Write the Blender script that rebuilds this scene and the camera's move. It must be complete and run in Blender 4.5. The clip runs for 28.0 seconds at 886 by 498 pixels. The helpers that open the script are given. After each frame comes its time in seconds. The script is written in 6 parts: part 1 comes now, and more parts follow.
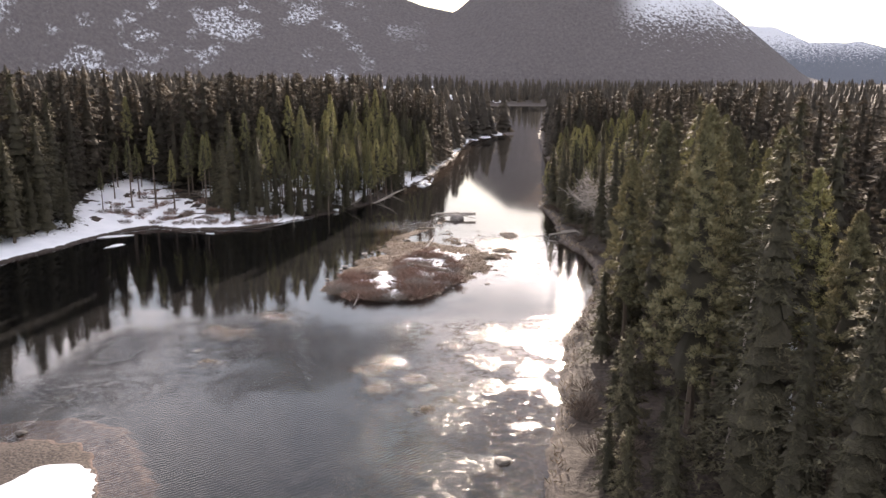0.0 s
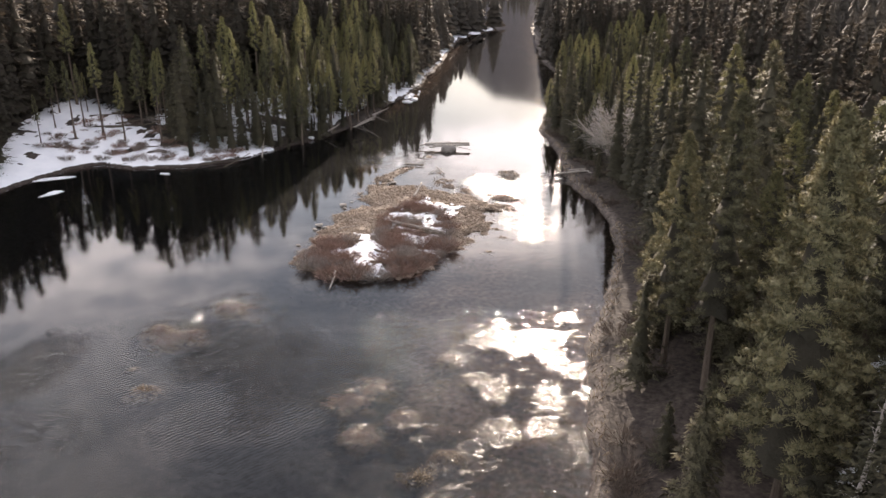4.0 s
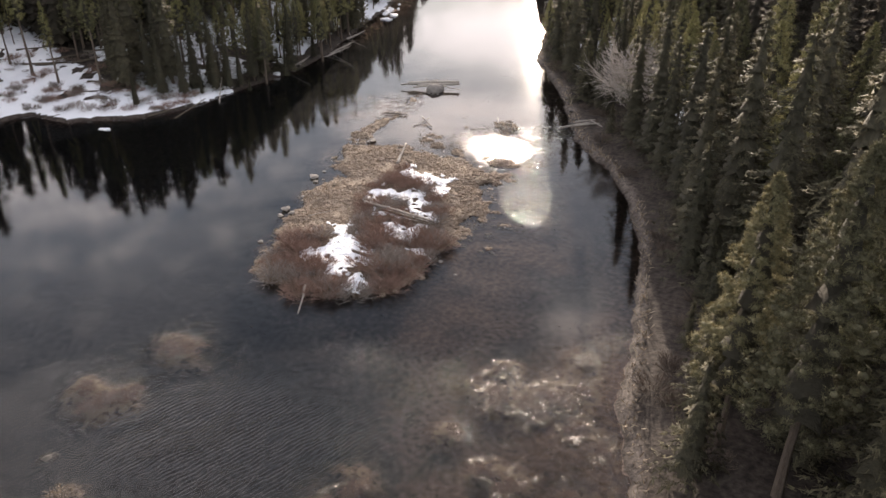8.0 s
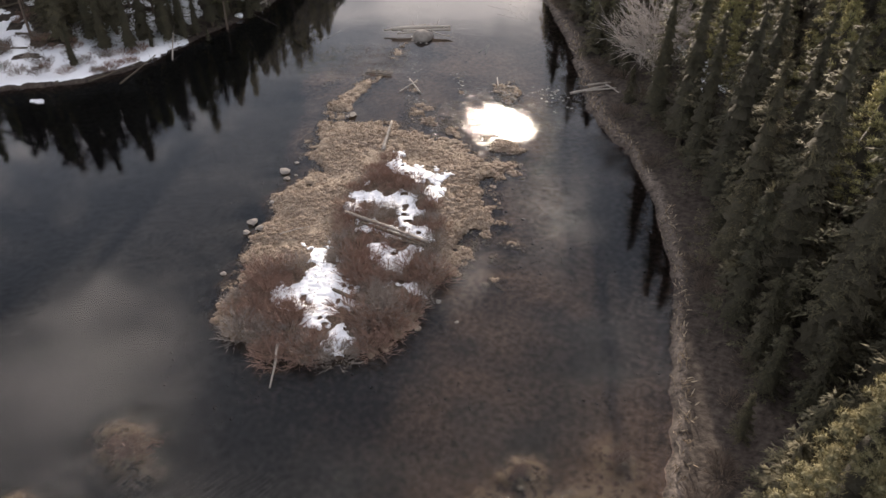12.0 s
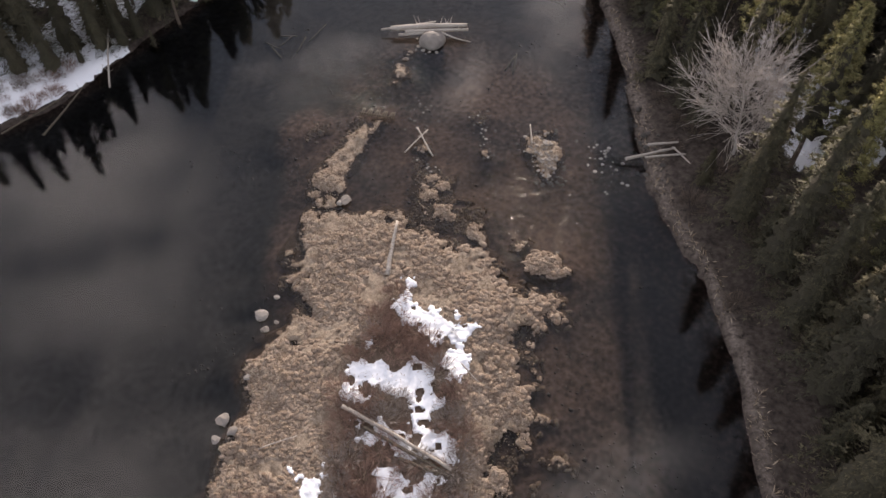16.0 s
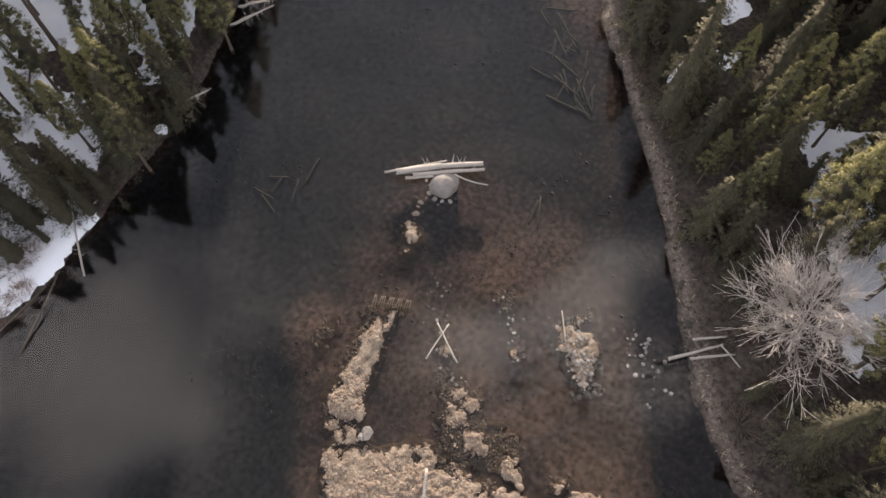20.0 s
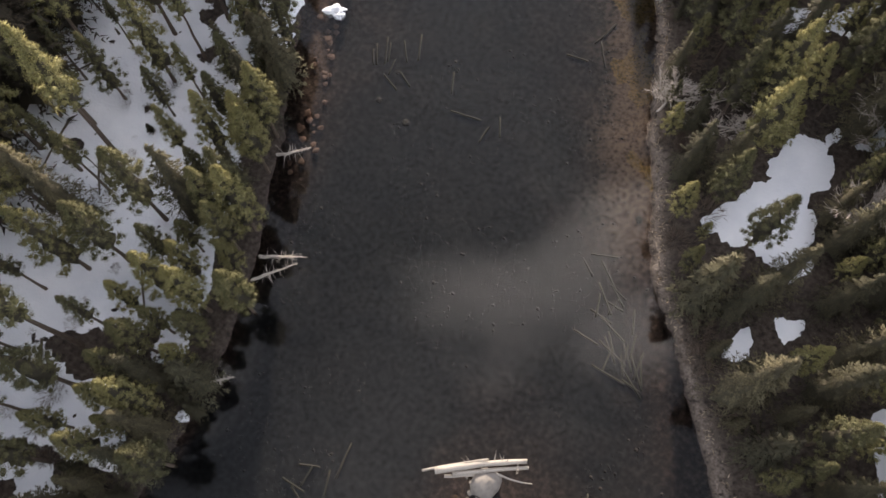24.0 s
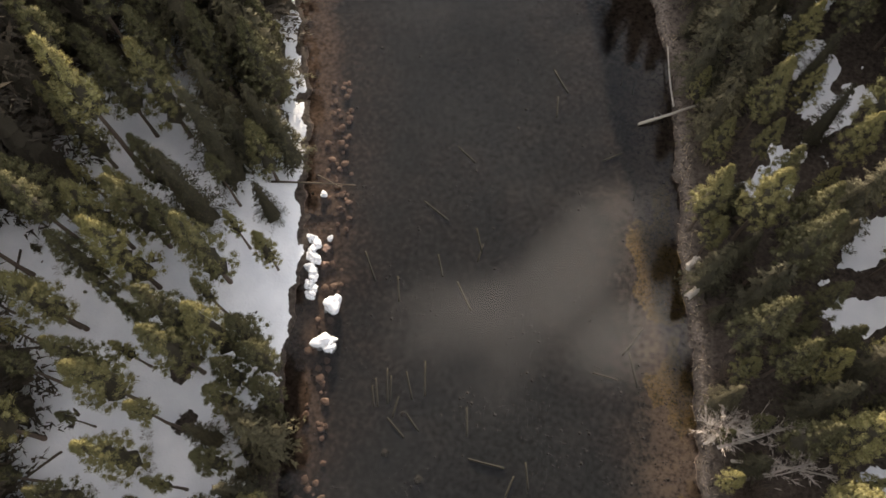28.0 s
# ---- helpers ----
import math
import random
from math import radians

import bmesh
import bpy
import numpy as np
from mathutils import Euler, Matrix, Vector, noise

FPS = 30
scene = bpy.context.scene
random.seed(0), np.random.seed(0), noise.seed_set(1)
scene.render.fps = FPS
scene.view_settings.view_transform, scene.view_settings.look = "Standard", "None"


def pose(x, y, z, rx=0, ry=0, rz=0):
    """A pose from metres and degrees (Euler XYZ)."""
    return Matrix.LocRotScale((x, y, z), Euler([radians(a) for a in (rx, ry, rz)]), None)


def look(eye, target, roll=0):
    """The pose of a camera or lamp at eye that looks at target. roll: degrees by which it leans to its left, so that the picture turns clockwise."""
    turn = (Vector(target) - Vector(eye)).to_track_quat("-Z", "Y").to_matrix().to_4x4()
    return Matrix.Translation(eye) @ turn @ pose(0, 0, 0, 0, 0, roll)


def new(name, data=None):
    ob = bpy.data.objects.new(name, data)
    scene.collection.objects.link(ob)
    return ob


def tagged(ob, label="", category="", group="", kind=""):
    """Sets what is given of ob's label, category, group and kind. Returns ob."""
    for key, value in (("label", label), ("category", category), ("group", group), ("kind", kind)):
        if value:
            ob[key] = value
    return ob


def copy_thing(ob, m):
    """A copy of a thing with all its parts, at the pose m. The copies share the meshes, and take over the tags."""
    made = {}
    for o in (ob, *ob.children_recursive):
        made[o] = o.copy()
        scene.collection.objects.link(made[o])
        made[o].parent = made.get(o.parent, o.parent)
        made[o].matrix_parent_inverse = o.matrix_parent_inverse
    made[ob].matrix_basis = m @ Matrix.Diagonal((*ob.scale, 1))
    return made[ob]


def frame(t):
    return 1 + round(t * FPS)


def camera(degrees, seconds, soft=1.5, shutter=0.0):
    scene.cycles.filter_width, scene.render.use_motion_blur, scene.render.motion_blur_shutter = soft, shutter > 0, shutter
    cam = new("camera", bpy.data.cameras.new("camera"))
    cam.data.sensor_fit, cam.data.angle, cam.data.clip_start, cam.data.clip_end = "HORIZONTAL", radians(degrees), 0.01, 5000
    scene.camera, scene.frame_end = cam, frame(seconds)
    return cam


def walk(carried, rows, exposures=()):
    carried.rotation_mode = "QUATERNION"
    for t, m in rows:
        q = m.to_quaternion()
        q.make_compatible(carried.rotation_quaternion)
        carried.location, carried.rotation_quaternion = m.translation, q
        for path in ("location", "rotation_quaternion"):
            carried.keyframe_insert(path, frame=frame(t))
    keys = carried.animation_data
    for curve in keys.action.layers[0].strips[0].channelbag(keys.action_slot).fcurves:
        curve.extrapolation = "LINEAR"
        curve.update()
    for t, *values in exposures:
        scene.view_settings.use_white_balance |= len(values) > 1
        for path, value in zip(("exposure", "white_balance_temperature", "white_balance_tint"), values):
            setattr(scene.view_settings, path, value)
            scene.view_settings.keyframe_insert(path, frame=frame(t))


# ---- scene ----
cam = camera(60.6, 28.0)
METRES, EYE, TILT, LEAN, TURN = 180.0, 25.8, -12.3, 0.0, 0.0
ROWS = [
    (0.0, 0.0, 0.0, 0.0, 0.0, 0.0, -0.0),
    (0.5, -0.0006, 0.0113, 0.0056, -0.07, -1.05, 0.02),
    (1.0, -0.0013, 0.0227, 0.0111, -0.12, -2.09, -0.01),
    (1.5, -0.0018, 0.0342, 0.0167, -0.13, -3.16, -0.01),
    (2.0, -0.0023, 0.0458, 0.0223, -0.3, -4.22, 0.01),
    (2.5, -0.0027, 0.0574, 0.028, -0.5, -5.28, 0.06),
    (3.0, -0.003, 0.0681, 0.033, -0.68, -6.23, 0.09),
    (3.5, -0.0034, 0.0798, 0.0388, -0.88, -7.3, 0.19),
    (5.5, -0.0054, 0.1259, 0.0615, -1.68, -11.54, 0.35),
    (6.0, -0.0056, 0.137, 0.0668, -1.85, -12.56, 0.39),
    (6.5, -0.0059, 0.1479, 0.0722, -2.03, -13.6, 0.44),
    (7.0, -0.0061, 0.1587, 0.0775, -2.19, -14.64, 0.49),
    (7.5, -0.0066, 0.1692, 0.0828, -2.41, -15.7, 0.51),
    (8.0, -0.0068, 0.1798, 0.0881, -2.59, -16.77, 0.57),
    (8.5, -0.0071, 0.1902, 0.0934, -2.79, -17.83, 0.62),
    (9.0, -0.0073, 0.2004, 0.0988, -2.95, -18.92, 0.68),
    (9.5, -0.0072, 0.2108, 0.104, -3.09, -19.99, 0.75),
    (10.0, -0.0073, 0.221, 0.1092, -3.25, -21.05, 0.79),
    (10.5, -0.0074, 0.2311, 0.1144, -3.42, -22.11, 0.84),
    (11.0, -0.0072, 0.2412, 0.1195, -3.57, -23.18, 0.87),
    (11.5, -0.0075, 0.2512, 0.1248, -3.76, -24.28, 0.93),
    (13.5, -0.007, 0.3158, 0.1566, -4.38, -31.09, 1.02),
    (14.0, -0.0069, 0.3382, 0.1688, -4.39, -33.29, 0.95),
    (14.5, -0.0066, 0.3601, 0.1807, -4.36, -35.02, 0.92),
    (15.0, -0.0065, 0.381, 0.1928, -4.36, -36.78, 0.9),
    (15.5, -0.0064, 0.4021, 0.2041, -4.34, -38.39, 0.89),
    (16.0, -0.006, 0.4229, 0.2161, -4.33, -40.08, 0.91),
    (16.5, -0.0058, 0.4434, 0.2283, -4.32, -41.8, 0.95),
    (17.0, -0.006, 0.4635, 0.24, -4.35, -43.49, 0.92),
    (17.5, -0.006, 0.4831, 0.252, -4.37, -45.21, 0.94),
    (18.0, -0.0064, 0.5025, 0.264, -4.63, -46.93, 1.0),
    (18.5, -0.0066, 0.5217, 0.2763, -5.37, -48.67, 1.23),
    (19.0, -0.007, 0.5402, 0.2885, -6.17, -50.36, 1.47),
    (19.5, -0.0072, 0.5592, 0.301, -6.73, -52.16, 1.64),
    (20.0, -0.0068, 0.5776, 0.3135, -7.2, -53.92, 1.87),
    (20.5, -0.0067, 0.5961, 0.3261, -7.59, -55.67, 2.0),
    (22.5, -0.0025, 0.6674, 0.3668, -7.49, -58.24, 2.48),
    (23.0, -0.0021, 0.6862, 0.374, -7.48, -58.14, 2.49),
    (23.5, -0.002, 0.7065, 0.3799, -7.5, -58.02, 2.45),
    (24.0, -0.0016, 0.7271, 0.3854, -7.52, -57.82, 2.46),
    (24.5, -0.0006, 0.7483, 0.3913, -8.78, -57.71, 2.92),
    (25.0, 0.001, 0.7695, 0.397, -10.66, -57.63, 3.64),
    (25.5, 0.0025, 0.7904, 0.4023, -12.35, -57.41, 4.2),
    (26.0, 0.0049, 0.812, 0.4086, -12.58, -57.3, 4.29),
    (26.5, 0.008, 0.8327, 0.4139, -12.59, -56.99, 4.42),
    (27.0, 0.0104, 0.8528, 0.4195, -12.64, -56.73, 4.42),
    (27.5, 0.0134, 0.8735, 0.4251, -12.67, -56.44, 4.47),
    (28.0, 0.017, 0.8945, 0.4313, -12.7, -56.25, 4.57),
]
# ---------- exposure of the camera along the way ----------
EXPO = [(0.0, 1.15, 6900, 20), (8.1, 0.82, 6900, 17), (8.5, 0.85, 6950, 44), (9.0, 1.1, 7450, 74), (9.6, 1.0, 7350, 60), (10.1, 0.7, 6900, 22), (14.0, 0.66, 6900, 16),
        (16.1, 0.62, 6800, 20), (16.5, 0.66, 7150, 47), (17.0, 0.58, 6750, 26), (18.5, 0.82, 6750, 19), (20.0, 1.02, 6800, 16), (23.0, 1.0, 6750, 15), (25.0, 0.95, 6750, 14), (28.0, 0.94, 7350, 13)]
walk(cam, [(t, pose(0, 0, EYE, TILT, LEAN, TURN) @ pose(METRES * x, METRES * y, METRES * z, 90 + pitch, roll, yaw)) for t, x, y, z, yaw, pitch, roll in ROWS], EXPO)

# ---------- world and sun ----------
SUN_AZ, SUN_EL = radians(10.0), radians(12.5)
world = bpy.data.worlds.new("world")
scene.world = world
world.use_nodes = True
wn, wl = world.node_tree.nodes, world.node_tree.links
bg = wn["Background"]
bg.inputs["Strength"].default_value = 0.15
sky = wn.new("ShaderNodeTexSky")
sky.sky_type, sky.sun_disc = "NISHITA", False
sky.sun_elevation, sky.sun_rotation = SUN_EL, SUN_AZ
sky.dust_density, sky.ozone_density, sky.altitude = 0.3, 1.0, 700
tc = wn.new("ShaderNodeTexCoord")
cl = wn.new("ShaderNodeTexNoise")
cl.inputs["Scale"].default_value, cl.inputs["Detail"].default_value, cl.inputs["Roughness"].default_value = 2.6, 4, 0.48
mp = wn.new("ShaderNodeMapping")
mp.inputs["Scale"].default_value = (1.0, 1.0, 2.2)
wl.new(tc.outputs["Generated"], mp.inputs["Vector"])
wl.new(mp.outputs["Vector"], cl.inputs["Vector"])
cr = wn.new("ShaderNodeValToRGB")
cr.color_ramp.elements[0].position, cr.color_ramp.elements[1].position = 0.15, 0.7
wl.new(cl.outputs["Fac"], cr.inputs["Fac"])
lit = wn.new("ShaderNodeMix")
lit.data_type, lit.blend_type = "RGBA", "MULTIPLY"
lit.inputs["Factor"].default_value = 1.0
lit.inputs["B"].default_value = (0.62, 0.6, 0.57, 1)
wl.new(sky.outputs["Color"], lit.inputs["A"])
grey = wn.new("ShaderNodeMix")
grey.data_type, grey.blend_type = "RGBA", "ADD"
grey.inputs["Factor"].default_value = 1.0
grey.inputs["B"].default_value = (3.2, 3.25, 3.5, 1)
wl.new(lit.outputs["Result"], grey.inputs["A"])
mixc = wn.new("ShaderNodeMix")
mixc.data_type = "RGBA"
wl.new(cr.outputs["Color"], mixc.inputs["Factor"])
wl.new(lit.outputs["Result"], mixc.inputs["A"])
wl.new(grey.outputs["Result"], mixc.inputs["B"])
# sunlit clouds on one layer: spots in units of the layer's height, x, y, half width, half depth, slant, brightness
CLOUDS = [(0.10, 0.29, 0.13, 0.065, -10, 1.35), (0.22, 0.31, 0.19, 0.065, 40, 1.45), (0.26, 0.21, 0.11, 0.07, 0, 1.25), (0.32, 0.38, 0.08, 0.06, 30, 1.0),
          (-0.57, 0.98, 0.2, 0.26, 10, 1.2), (-0.50, 0.70, 0.2, 0.18, 0, 1.0), (-0.47, 0.34, 0.24, 0.2, 0, 1.15), (0.14, 1.18, 0.05, 0.12, -20, 1.0), (-0.12, 1.26, 0.16, 0.09, 0, 0.9),
          (0.36, 1.4, 0.1, 0.22, -15, 0.8), (0.6, 4.2, 0.7, 0.8, 0, 1.6), (0.22, 2.85, 0.45, 0.35, 10, 1.6), (-1.2, 2.6, 0.7, 0.9, 20, 0.75), (-2.4, 4.2, 1.2, 1.2, 0, 0.7), (0.45, 0.95, 0.3, 0.12, 20, 0.35), (-1.1, 0.2, 0.4, 0.4, 0, 0.7), (0.9, -0.6, 0.7, 0.5, 0, 0.7)]


def sky_math(op, a, b=0.0, c=0.0):
    nd = wn.new("ShaderNodeMath")
    nd.operation = op
    for k, v in enumerate((a, b, c)):
        if isinstance(v, bpy.types.NodeSocket):
            wl.new(v, nd.inputs[k])
        else:
            nd.inputs[k].default_value = v
    return nd.outputs[0]


way = wn.new("ShaderNodeSeparateXYZ")
wl.new(tc.outputs["Generated"], way.inputs["Vector"])
rise = sky_math("MAXIMUM", way.outputs["Z"], 0.03)
layer = wn.new("ShaderNodeCombineXYZ")
wl.new(sky_math("DIVIDE", way.outputs["X"], rise), layer.inputs["X"])
wl.new(sky_math("DIVIDE", way.outputs["Y"], rise), layer.inputs["Y"])
billow = wn.new("ShaderNodeTexNoise")
billow.inputs["Scale"].default_value, billow.inputs["Detail"].default_value, billow.inputs["Roughness"].default_value = 7.0, 6, 0.62
wl.new(layer.outputs["Vector"], billow.inputs["Vector"])
total = 0.0
for cx, cy, rx, ry, slant, bright in CLOUDS:
    at = wn.new("ShaderNodeMapping")
    at.vector_type = "TEXTURE"
    at.inputs["Location"].default_value, at.inputs["Rotation"].default_value, at.inputs["Scale"].default_value = (cx, cy, 0), (0, 0, radians(slant)), (rx, ry, 1)
    wl.new(layer.outputs["Vector"], at.inputs["Vector"])
    far_off = wn.new("ShaderNodeVectorMath")
    far_off.operation = "LENGTH"
    wl.new(at.outputs["Vector"], far_off.inputs[0])
    body = sky_math("SUBTRACT", 1.35, far_off.outputs["Value"])
    total = sky_math("MAXIMUM", total, sky_math("MULTIPLY", body, bright))
ragged = sky_math("ADD", total, sky_math("MULTIPLY", sky_math("SUBTRACT", billow.outputs["Fac"], 0.5), 2.6))
soft = wn.new("ShaderNodeMapRange")
soft.interpolation_type = "SMOOTHSTEP"
wl.new(ragged, soft.inputs["Value"])
soft.inputs["From Min"].default_value, soft.inputs["From Max"].default_value = 0.0, 1.5
above = sky_math("MULTIPLY", soft.outputs["Result"], sky_math("GREATER_THAN", way.outputs["Z"], 0.02))
white = wn.new("ShaderNodeMix")
white.data_type = "RGBA"
wl.new(above, white.inputs["Factor"])
wl.new(mixc.outputs["Result"], white.inputs["A"])
white.inputs["B"].default_value = (14.0, 13.6, 13.6, 1)
wl.new(white.outputs["Result"], bg.inputs["Color"])

sun_data = bpy.data.lights.new("sun", "SUN")
sun_data.energy, sun_data.angle, sun_data.color = 5.0, radians(0.5), (1.0, 0.9, 0.76)
sun = new("sun", sun_data)
to_sun = Vector((math.sin(SUN_AZ) * math.cos(SUN_EL), math.cos(SUN_AZ) * math.cos(SUN_EL), math.sin(SUN_EL)))
sun.matrix_world = look(Vector((0, 150, 60)) + to_sun * 300, (0, 150, 60))


# ---------- small tools ----------
def hashed(i, j, seed):
    n = (i.astype(np.int64) * 374761393 + j.astype(np.int64) * 668265263 + seed * 1274126177) & 0xFFFFFFFF
    n = ((n ^ (n >> 13)) * 1274126177) & 0xFFFFFFFF
    n = ((n ^ (n >> 16)) * 2246822519) & 0xFFFFFFFF
    return ((n ^ (n >> 15)) & 0xFFFFFF) / float(0x1000000)


def vnoise(x, y, size, seed=0):
    """Smooth noise, 0 to 1, with lumps of that size in metres."""
    x, y = np.asarray(x, float) / size, np.asarray(y, float) / size
    i, j = np.floor(x), np.floor(y)
    u, v = x - i, y - j
    u, v = u * u * (3 - 2 * u), v * v * (3 - 2 * v)
    a, b = hashed(i, j, seed), hashed(i + 1, j, seed)
    c, d = hashed(i, j + 1, seed), hashed(i + 1, j + 1, seed)
    return (a * (1 - u) + b * u) * (1 - v) + (c * (1 - u) + d * u) * v


def fbm(x, y, size, seed=0, octaves=4):
    total, amp, norm = 0, 1.0, 0
    for k in range(octaves):
        total, norm = total + amp * vnoise(x, y, size / 2 ** k, seed + 17 * k), norm + amp
        amp *= 0.5
    return total / norm


def cells(x, y, size, seed=0):
    """Distance to the nearest of scattered points, in cell sizes."""
    x, y = np.asarray(x, float) / size, np.asarray(y, float) / size
    i, j = np.floor(x), np.floor(y)
    best = np.full(np.shape(x), 9.0)
    for a in (-1, 0, 1):
        for b in (-1, 0, 1):
            px, py = i + a + hashed(i + a, j + b, seed), j + b + hashed(i + a, j + b, seed + 7)
            best = np.minimum(best, np.hypot(px - x, py - y))
    return best


def signed(poly, x, y):
    """Distance to the outline of a polygon: minus inside, plus outside."""
    x, y = np.asarray(x, float), np.asarray(y, float)
    best, inside = np.full(x.shape, 1e9), np.zeros(x.shape, bool)
    for (ax, ay), (bx, by) in zip(poly, poly[1:] + poly[:1]):
        dx, dy = bx - ax, by - ay
        k = np.clip(((x - ax) * dx + (y - ay) * dy) / (dx * dx + dy * dy + 1e-9), 0, 1)
        best = np.minimum(best, np.hypot(x - ax - k * dx, y - ay - k * dy))
        if ay != by:
            inside ^= ((ay > y) != (by > y)) & (x < (bx - ax) * (y - ay) / (by - ay) + ax)
    return np.where(inside, -best, best)


def step(a, b, v):
    k = np.clip((v - a) / (b - a), 0, 1)
    return k * k * (3 - 2 * k)


def mesh_of(name, verts, faces, material, smooth=False):
    """A mesh from arrays: verts (n, 3) and faces (m, 3 or 4)."""
    verts, faces = np.asarray(verts, np.float32), np.asarray(faces, np.int32)
    me = bpy.data.meshes.new(name)
    k = faces.shape[1]
    me.vertices.add(len(verts))
    me.vertices.foreach_set("co", verts.ravel())
    me.loops.add(faces.size)
    me.loops.foreach_set("vertex_index", faces.ravel())
    me.polygons.add(len(faces))
    me.polygons.foreach_set("loop_start", np.arange(len(faces), dtype=np.int32) * k)
    me.polygons.foreach_set("use_smooth", np.full(len(faces), smooth))
    me.update(calc_edges=True)
    me.materials.append(material)
    return me


def part(name, me, parent=None, label="", at=None):
    ob = new(name, me)
    if parent is not None:
        ob.parent = parent
    if at is not None:
        ob.matrix_basis = at
    if label:
        ob["label"] = label
    return ob


def grid(xs, ys, height):
    gx, gy = np.meshgrid(xs, ys)
    gz = height(gx.ravel(), gy.ravel())
    n, m = len(xs), len(ys)
    i = (np.arange(m - 1)[:, None] * n + np.arange(n - 1)[None, :]).ravel()
    return np.column_stack((gx.ravel(), gy.ravel(), gz)), np.column_stack((i, i + 1, i + n + 1, i + n))


def add_value(me, name, values):
    me.attributes.new(name, "FLOAT", "POINT").data.foreach_set("value", np.asarray(values, np.float32))


# ---------- materials ----------
class Mat:
    """A short way to write node materials."""

    def __init__(self, name):
        self.m = bpy.data.materials.new(name)
        self.m.use_nodes = True
        self.n, self.l = self.m.node_tree.nodes, self.m.node_tree.links
        self.b = self.n["Principled BSDF"]
        self.out = self.n["Material Output"]

    def node(self, kind, **inputs):
        nd = self.n.new("ShaderNode" + kind)
        for key, value in inputs.items():
            self.put(nd.inputs[key.replace("_", " ")], value)
        return nd

    def put(self, socket, value):
        if isinstance(value, bpy.types.NodeSocket):
            self.l.new(value, socket)
        elif isinstance(value, tuple) and len(value) == 3 and socket.type == "RGBA":
            socket.default_value = (*value, 1)
        else:
            socket.default_value = value

    def coords(self, scale=(1, 1, 1)):
        c = self.node("TexCoord")
        return self.node("Mapping", Vector=c.outputs["Object"], Scale=scale).outputs["Vector"]

    def noise(self, vec, scale, detail=4.0, rough=0.55):
        return self.node("TexNoise", Vector=vec, Scale=scale, Detail=detail, Roughness=rough).outputs["Fac"]

    def attr(self, name):
        nd = self.node("Attribute")
        nd.attribute_name = name
        return nd.outputs["Fac"]

    def math(self, op, a, b=0.0, clamp=False):
        nd = self.n.new("ShaderNodeMath")
        nd.operation, nd.use_clamp = op, clamp
        self.put(nd.inputs[0], a)
        self.put(nd.inputs[1], b)
        return nd.outputs[0]

    def span(self, v, a, b):
        """0 where v is below a, 1 above b."""
        nd = self.node("MapRange", Value=v)
        nd.interpolation_type = "SMOOTHSTEP"
        nd.inputs["From Min"].default_value, nd.inputs["From Max"].default_value = a, b
        return nd.outputs["Result"]

    def mix(self, f, a, b):
        nd = self.n.new("ShaderNodeMix")
        nd.data_type = "RGBA"
        self.put(nd.inputs["Factor"], f)
        self.put(nd.inputs["A"], a if not isinstance(a, tuple) else (*a, 1)[:4])
        self.put(nd.inputs["B"], b if not isinstance(b, tuple) else (*b, 1)[:4])
        return nd.outputs["Result"]

    def tone(self, v, *stops):
        """A colour ramp: (position, colour) stops."""
        nd = self.node("ValToRGB", Fac=v)
        el = nd.color_ramp.elements
        for k, (p, c) in enumerate(stops):
            e = el[k] if k < 2 else el.new(p)
            e.position, e.color = p, (*c, 1)
        return nd.outputs["Color"]

    def bump(self, h, strength=0.5, distance=0.05):
        self.l.new(self.node("Bump", Height=h, Strength=strength, Distance=distance).outputs["Normal"], self.b.inputs["Normal"])

    def set(self, colour=None, rough=0.9, spec=0.3):
        if colour is not None:
            self.put(self.b.inputs["Base Color"], colour)
        self.put(self.b.inputs["Roughness"], rough)
        self.b.inputs["Specular IOR Level"].default_value = spec
        return self.m


def leafy(name, dark, light, warm, through_leaf=0.35, joined=False):
    """Needles: shade by clump and by tree, some light through them."""
    k = Mat(name)
    v = k.coords()
    isl = k.node("NewGeometry").outputs["Random Per Island"]
    tree = k.attr("tree") if joined else k.node("ObjectInfo").outputs["Random"]
    c = k.mix(isl, dark, light)
    c = k.mix(k.math("MULTIPLY", k.span(tree, 0.3, 0.95), 0.85), c, warm)
    c = k.mix(k.math("MULTIPLY", k.span(tree, 0.3, 0.0), 0.55), c, dark)
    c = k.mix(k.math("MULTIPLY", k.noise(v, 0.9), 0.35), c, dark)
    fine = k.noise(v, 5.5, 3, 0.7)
    # hollows of the fine bump painted darker, like shade between needles
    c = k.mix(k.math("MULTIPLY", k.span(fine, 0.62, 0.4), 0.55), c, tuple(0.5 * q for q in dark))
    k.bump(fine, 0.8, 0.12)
    # inside of the crown: twig brown, darkened in place of its inner shade
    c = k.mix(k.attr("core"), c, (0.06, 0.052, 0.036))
    k.set(c, 0.75, 0.25)
    tr = k.node("BsdfTranslucent", Color=c)
    mx = k.node("MixShader", Fac=through_leaf)
    k.l.new(k.b.outputs[0], mx.inputs[1])
    k.l.new(tr.outputs[0], mx.inputs[2])
    k.l.new(mx.outputs[0], k.out.inputs["Surface"])
    return k.m


def barky(name, a, b, streak=(9, 9, 1.2)):
    k = Mat(name)
    n = k.noise(k.coords(streak), 2.0, 6)
    k.bump(n, 0.7, 0.03)
    return k.set(k.mix(k.math("MULTIPLY", k.node("ObjectInfo").outputs["Random"], 0.35), k.tone(n, (0.3, a), (0.7, b)), b), 0.9)


